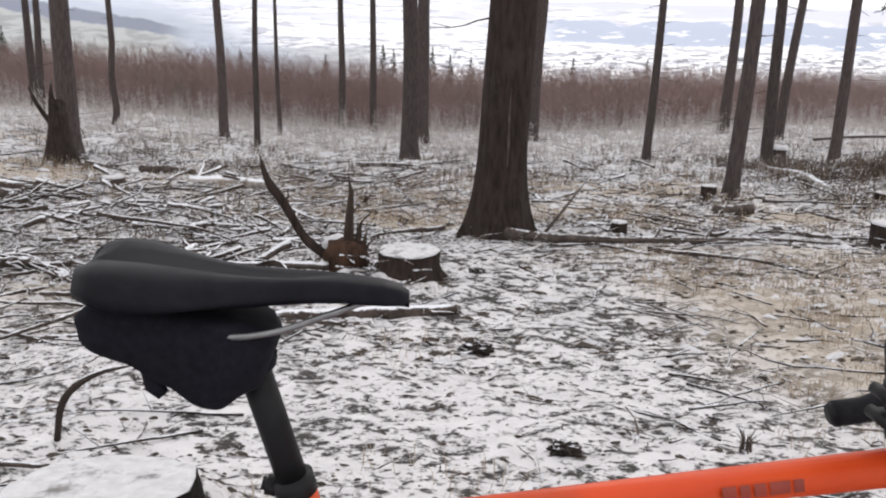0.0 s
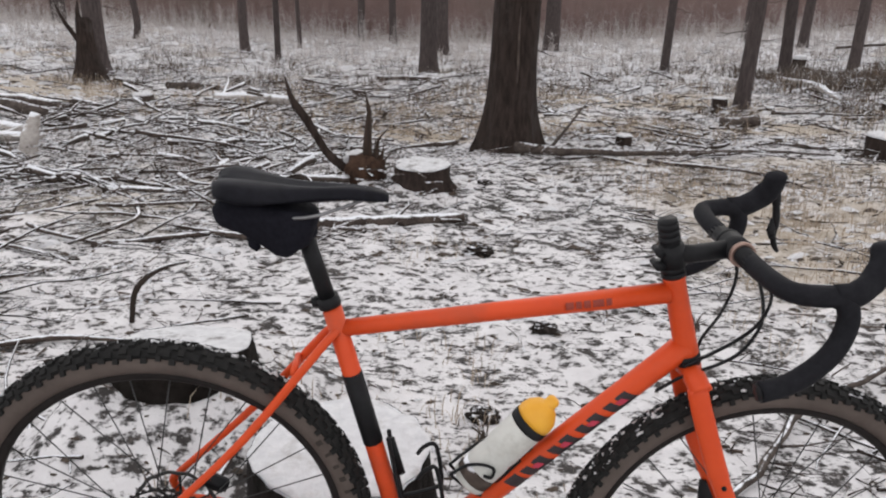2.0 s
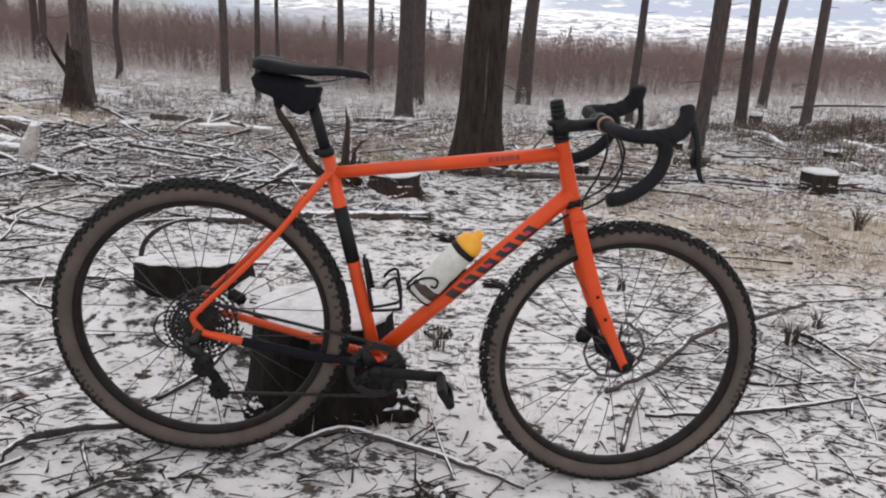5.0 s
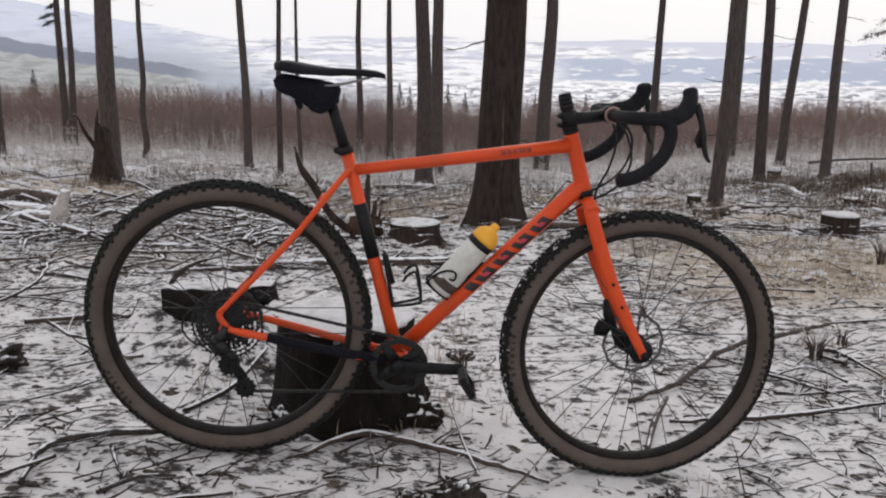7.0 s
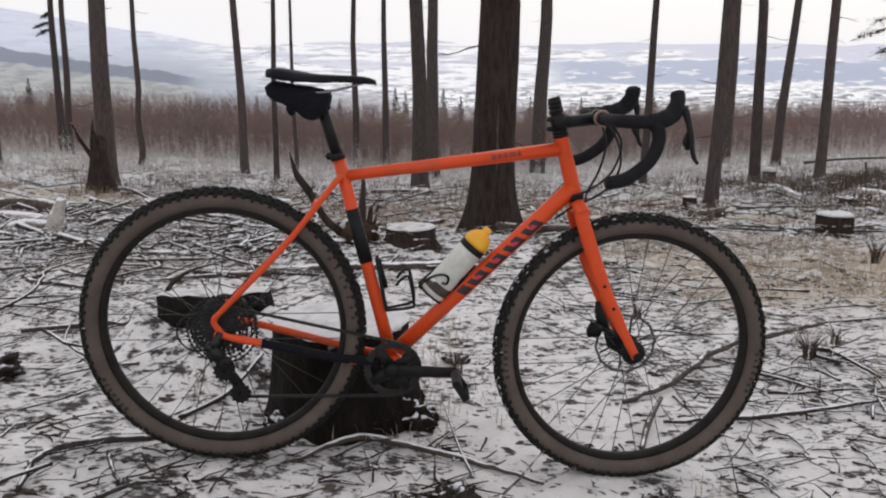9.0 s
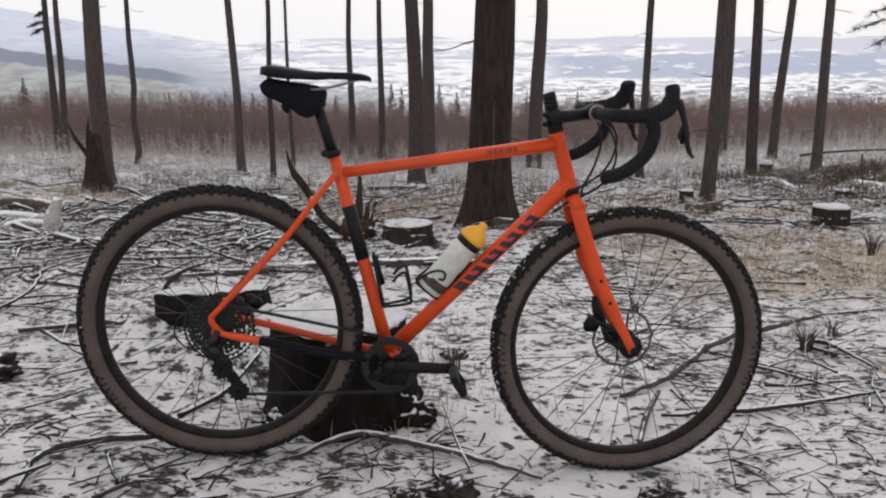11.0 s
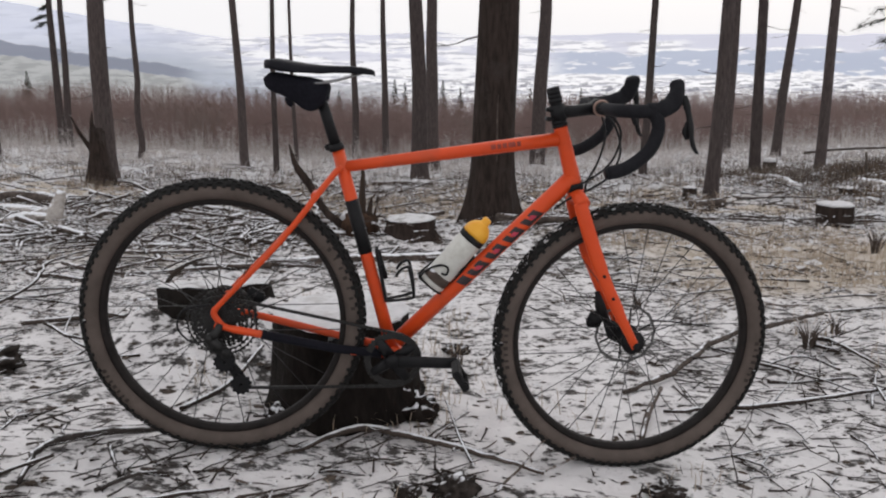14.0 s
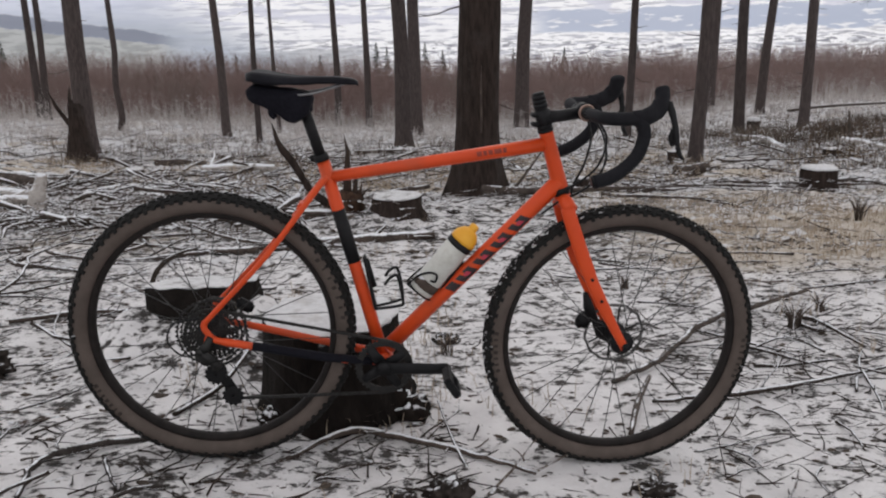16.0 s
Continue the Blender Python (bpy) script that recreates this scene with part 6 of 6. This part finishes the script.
def saddle():
    bm = bmesh.new()
    rings = []
    for x, w, top, deep, crown in ((0.136, 0.035, 1.036, 0.014, 0.004), (0.142, 0.054, 1.042, 0.022, 0.010), (0.157, 0.065, 1.046, 0.030, 0.014), (0.182, 0.068, 1.045, 0.036, 0.016), (0.210, 0.061, 1.042, 0.035, 0.014), (0.240, 0.046, 1.038, 0.031, 0.010), (0.270, 0.034, 1.035, 0.030, 0.007), (0.305, 0.026, 1.034, 0.026, 0.005), (0.345, 0.022, 1.032, 0.024, 0.004), (0.380, 0.0195, 1.028, 0.022, 0.004), (0.395, 0.016, 1.024, 0.018, 0.003), (0.403, 0.008, 1.019, 0.010, 0.002)):
        ring = []
        for k in range(13):
            u = -1 + 2 * k / 12
            y = w * math.sin(u * math.pi / 2)
            e = abs(math.sin(u * math.pi / 2))
            groove = -0.006 * math.exp(-(y / 0.010) ** 2) if 0.15 < x < 0.34 else 0
            wing = 0.020 * max(0.0, min(1.0, (0.225 - x) / 0.05)) * e ** 2 * (1 - 0.55 * e ** 6)
            ring.append(bm.verts.new((x, y, top - crown * e ** 2 - 0.010 * e ** 8 + groove + wing)))
        for k in range(9):
            u = 1 - 2 * k / 8
            ring.append(bm.verts.new((x, w * 0.97 * u, top - 0.74 * deep * (0.55 + 0.45 * abs(u) ** 2))))
        rings.append(ring)
    for p, q in zip(rings, rings[1:]):
        n = len(p)
        for k in range(n):
            bm.faces.new((p[k], p[(k + 1) % n], q[(k + 1) % n], q[k]))
    bm.faces.new(rings[0][::-1])
    bm.faces.new(rings[-1])
    bmesh.ops.recalc_face_normals(bm, faces=bm.faces)
    ob = part("saddle", bm, M_SADDLE, bike, "slim black saddle")
    ob.location.z = -0.011
    for s in (-1, 1):
        part("rail", tube(curve([(0.170, 0.026 * s, 1.012), (0.20, 0.030 * s, 0.998), (0.25, 0.040 * s, 0.991), (0.29, 0.036 * s, 0.993), (0.33, 0.022 * s, 1.002), (0.372, 0.008 * s, 1.014)], 5), 0.0029, 8), M_STEEL, ob, "bare metal saddle rail")


saddle()
bm = bmesh.new()
prof = [(0.132, 1.000), (0.137, 0.979), (0.168, 0.964), (0.204, 0.946), (0.226, 0.929), (0.246, 0.922), (0.266, 0.932), (0.284, 0.952), (0.286, 0.990), (0.215, 1.006), (0.155, 1.014)]
prof = [(p.x, p.z) for p in curve([(x, 0, z) for x, z in prof] + [(prof[0][0], 0, prof[0][1])], 3)[:-1]]
cx, cz = 0.205, 0.965
rings = []
for y, k in ((-0.042, 0.75), (-0.037, 0.93), (-0.027, 1.0), (0.0, 1.02), (0.027, 1.0), (0.037, 0.93), (0.042, 0.75)):
    rings.append([bm.verts.new((cx + (x - cx) * k, y, cz + (z - cz) * k)) for x, z in prof])
for p, q in zip(rings, rings[1:]):
    for k in range(len(p)):
        bm.faces.new((p[k], p[(k + 1) % len(p)], q[(k + 1) % len(p)], q[k]))
bm.faces.new(rings[0][::-1]), bm.faces.new(rings[-1])
bmesh.ops.recalc_face_normals(bm, faces=bm.faces)
bmesh.ops.subdivide_edges(bm, edges=bm.edges[:], cuts=1, use_grid_fill=True)
for v in bm.verts:
    v.co += Vector((noise.noise(v.co * 40), noise.noise(v.co * 40 + Vector((5, 0, 0))), noise.noise(v.co * 40 + Vector((0, 7, 0))))) * 0.004
bag = part("saddle_bag", bm, M_NYLON, bike, "black fabric saddle bag strapped under the saddle")
bag.location.z = -0.011
part("strap", merge(tube(curve([(0.262, -0.03, 0.957), (0.282, -0.018, 0.955), (0.288, 0.0, 0.954), (0.282, 0.018, 0.955), (0.262, 0.03, 0.957)], 4), 0.007, 8, 0.3)), M_NYLON, bag)
part("strap_tip", tube([(0.190, -0.026, 0.955), (0.194, -0.034, 0.944), (0.202, -0.034, 0.936)], [0.009, 0.008, 0.006], 6, 0.4), M_NYLON, bag)
part("reflector", tube([(0.152, -0.036, 0.994), (0.157, -0.037, 0.995)], 0.0035, 8), M_GREYMETAL, bag)

# steering column and bar
part("steerer", tube([(0.848, 0, 0.968), (0.8665, 0, 0.893)], 0.0160, 18), M_BLACK, bike)
for p, q, r in (((0.8485, 0, 0.966), (0.8505, 0, 0.957), 0.0172), ((0.8510, 0, 0.956), (0.8530, 0, 0.947), 0.0172), ((0.8535, 0, 0.946), (0.8560, 0, 0.936), 0.0180), ((0.8650, 0, 0.893), (0.8675, 0, 0.884), 0.0195), ((0.8680, 0, 0.883), (0.8700, 0, 0.876), 0.0205)):
    part("spacer", tube([p, q], r, 18), M_BLACK, bike)
part("top_cap", tube([(0.847, 0, 0.973), (0.849, 0, 0.966)], 0.0158, 18), M_BLACK, bike)
CL = Vector((0.966, 0, 0.924))
steered(part("stem", merge(tube([(0.860, 0, 0.912), (0.90, 0, 0.914), (0.955, 0, 0.922)], [0.0175, 0.0150, 0.0160], 16), tube([(CL.x, -0.022, CL.z), (CL.x, 0.022, CL.z)], 0.0215, 20), tube([(0.8585, 0, 0.930), (0.868, 0, 0.893)], 0.0205, 18)), M_BLACK, bike))
for zz in (0.918, 0.895):
    steered(part("stem_bolt", merge(tube([(0.838, -0.016, zz), (0.838, 0.016, zz)], 0.0060, 10), block((0.016, 0.026, 0.011), Matrix.Translation((0.845, 0, zz)), 0.002)), M_BLACK, bike))
steered(part("handlebar", tube([(CL.x, -0.10, CL.z), (CL.x, 0.10, CL.z)], 0.0155, 16), M_BLACK, bike))
for s in (-1, 1):
    inner = lambda y: y * s + (0.012 if s > 0 else 0.008)
    ring = part("clamp_ring", lathe([(0.0150, -0.004), (0.0208, -0.004), (0.0216, 0.0), (0.0208, 0.004), (0.0150, 0.004)], 28), M_COPPER if s < 0 else M_BLACK, bike, "copper-coloured ring beside the stem clamp" if s < 0 else "")
    ring.location = (CL.x, 0.029 * s, CL.z)
    steered(ring)
    tape = steered(part("bar_tape", tube(curve([(CL.x, 0.062 * s, CL.z), (CL.x, 0.13 * s, CL.z + 0.002), (CL.x + 0.010, 0.178 * s, CL.z + 0.003), (1.010, 0.194 * s, 0.927), (1.038, 0.196 * s, 0.926), (1.054, 0.198 * s, 0.908), (1.055, 0.201 * s, 0.880), (1.041, 0.206 * s, 0.846), (1.013, 0.211 * s, 0.818), (0.976, 0.215 * s, 0.796), (0.935, 0.219 * s, 0.787)], 5), [0.0155] * 12 + [0.0160] * 39, 14), M_TAPE, bike, "black bar tape on the drop"))
    part("bar_plug", tube([(0.936, 0.219 * s, 0.7872), (0.931, 0.219 * s, 0.7862)], [0.0145, 0.0130], 14), M_BLACK, tape)
    steered(part("brake_hood", tube(curve([(1.030, 0.197 * s, 0.928), (1.062, 0.196 * s, 0.932), (1.090, inner(0.190), 0.944), (1.103, inner(0.182), 0.964), (1.106, inner(0.174), 0.984), (1.104, inner(0.170), 0.997)], 4), [0.0185] * 4 + [0.0210] * 4 + [0.0225] * 4 + [0.0205] * 4 + [0.0205, 0.0205, 0.0200, 0.0185, 0.0140], 14, 0.75), M_TAPE, bike, "black rubber brake hood"))
    lever = steered(part("brake_lever", tube(curve([(1.118, inner(0.186), 0.962), (1.126, inner(0.194), 0.935), (1.130, 0.203 * s, 0.900), (1.133, 0.209 * s, 0.868), (1.139, 0.211 * s, 0.846), (1.149, 0.212 * s, 0.832)], 4), [0.009] * 5 + [0.0075] * 6 + [0.006] * 6 + [0.005, 0.0045, 0.004, 0.003], 10, 0.8), M_BLACK, bike))
    part("shift_paddle", tube([(1.122, 0.201 * s, 0.905), (1.121, 0.199 * s, 0.882), (1.127, 0.199 * s, 0.864)], [0.003, 0.009, 0.006], 8, 0.4), M_BLACK, lever)
for pts in (((0.985, -0.06, 0.915), (1.010, -0.06, 0.87), (1.006, -0.05, 0.82), (0.985, -0.03, 0.775), (0.940, -0.026, 0.742), (0.900, -0.026, 0.718)),
            ((0.985, 0.05, 0.915), (1.020, 0.03, 0.87), (1.022, -0.02, 0.81), (0.995, -0.03, 0.755), (0.955, -0.03, 0.725), (0.905, -0.024, 0.700), (0.86, -0.022, 0.668)),
            ((0.985, 0.07, 0.915), (1.000, 0.06, 0.85), (0.985, 0.06, 0.78), (0.955, 0.068, 0.70), (0.975, 0.075, 0.58), (1.005, 0.072, 0.45), (1.008, 0.058, 0.39))):
    part("cable", tube(curve(pts, 6), 0.0031, 6), M_BLACK, bike)

# bottle cages and bottle
part("bottle_cage", merge(
    tube(curve([(0.402, -0.012, 0.560), (0.412, -0.012, 0.50), (0.426, -0.012, 0.424), (0.434, -0.012, 0.418), (0.490, -0.022, 0.428), (0.500, -0.028, 0.440), (0.492, -0.036, 0.495), (0.484, -0.034, 0.516), (0.466, -0.036, 0.508), (0.454, -0.036, 0.492)], 5), 0.0040, 8),
    tube(curve([(0.402, 0.012, 0.560), (0.412, 0.012, 0.50), (0.426, 0.012, 0.424), (0.434, 0.012, 0.418), (0.490, 0.022, 0.428), (0.500, 0.028, 0.440), (0.492, 0.036, 0.495), (0.484, 0.034, 0.516), (0.466, 0.036, 0.508), (0.454, 0.036, 0.492)], 5), 0.0040, 8),
    tube([(0.405, 0, 0.552), (0.425, 0, 0.475)], 0.008, 8, 0.5)), M_BLACK, bike, "empty black wire bottle cage")
B0, B1 = Vector((0.546, 0, 0.461)), Vector((0.652, 0, 0.587))
bd = (B1 - B0).normalized()
side = Vector((bd.z, 0, -bd.x))


def onb(u, v, y=0.0):
    return B0 + bd * u + side * v + Vector((0, y, 0))


cage_pts = [[onb(0.10, 0.036, s * 0.010), onb(0.02, 0.038, s * 0.010), onb(-0.004, 0.030, s * 0.012), onb(-0.004, -0.034, s * 0.014), onb(0.004, -0.039, s * 0.016), onb(0.035, -0.034, s * 0.020), onb(0.062, -0.020, s * 0.035), onb(0.068, -0.002, s * 0.0385), onb(0.052, 0.006, s * 0.0385), onb(0.046, -0.006, s * 0.0385)] for s in (-1, 1)]
part("bottle_cage", merge(*[tube(curve(p, 5), 0.003, 8) for p in cage_pts], tube([onb(-0.002, 0.037), onb(0.13, 0.037)], 0.007, 8, 0.5)), M_BLACK, bike, "black wire bottle cage holding a bottle")
bottle = thing("water_bottle", BIKE, "scuffed white sports bottle with a yellow cap in a cage", "bottle")
rot = Matrix.Translation(B0) @ Matrix.Rotation(math.atan2(bd.x, bd.z), 4, "Y") @ Matrix.Diagonal((1, 1, 1.14, 1))


def spin(profile):
    bm = lathe(profile, 28, closed=False, axis="Z")
    bmesh.ops.transform(bm, matrix=rot, verts=bm.verts)
    return bm


part("body", spin([(0.0, 0.0), (0.031, 0.0), (0.0345, 0.004), (0.0345, 0.060), (0.0330, 0.066), (0.0330, 0.074), (0.0345, 0.080), (0.0345, 0.132), (0.0335, 0.138), (0.0, 0.138)]), M_BOTTLE, bottle)
part("label_band", spin([(0.0, 0.012), (0.0349, 0.012), (0.0349, 0.034), (0.0, 0.034)]), M_LOG, bottle, "brownish printed band")
part("neck_ring", spin([(0.0, 0.136), (0.0350, 0.136), (0.0355, 0.140), (0.0355, 0.150), (0.0, 0.150)]), M_BLACK, bottle, "black ring under the cap")
part("cap", spin([(0.0, 0.150), (0.0345, 0.150), (0.0350, 0.158), (0.032, 0.170), (0.022, 0.182), (0.014, 0.186), (0.012, 0.188), (0.012, 0.197), (0.009, 0.201), (0.0, 0.201)]), M_YELLOW, bottle, "yellow screw cap with a spout")
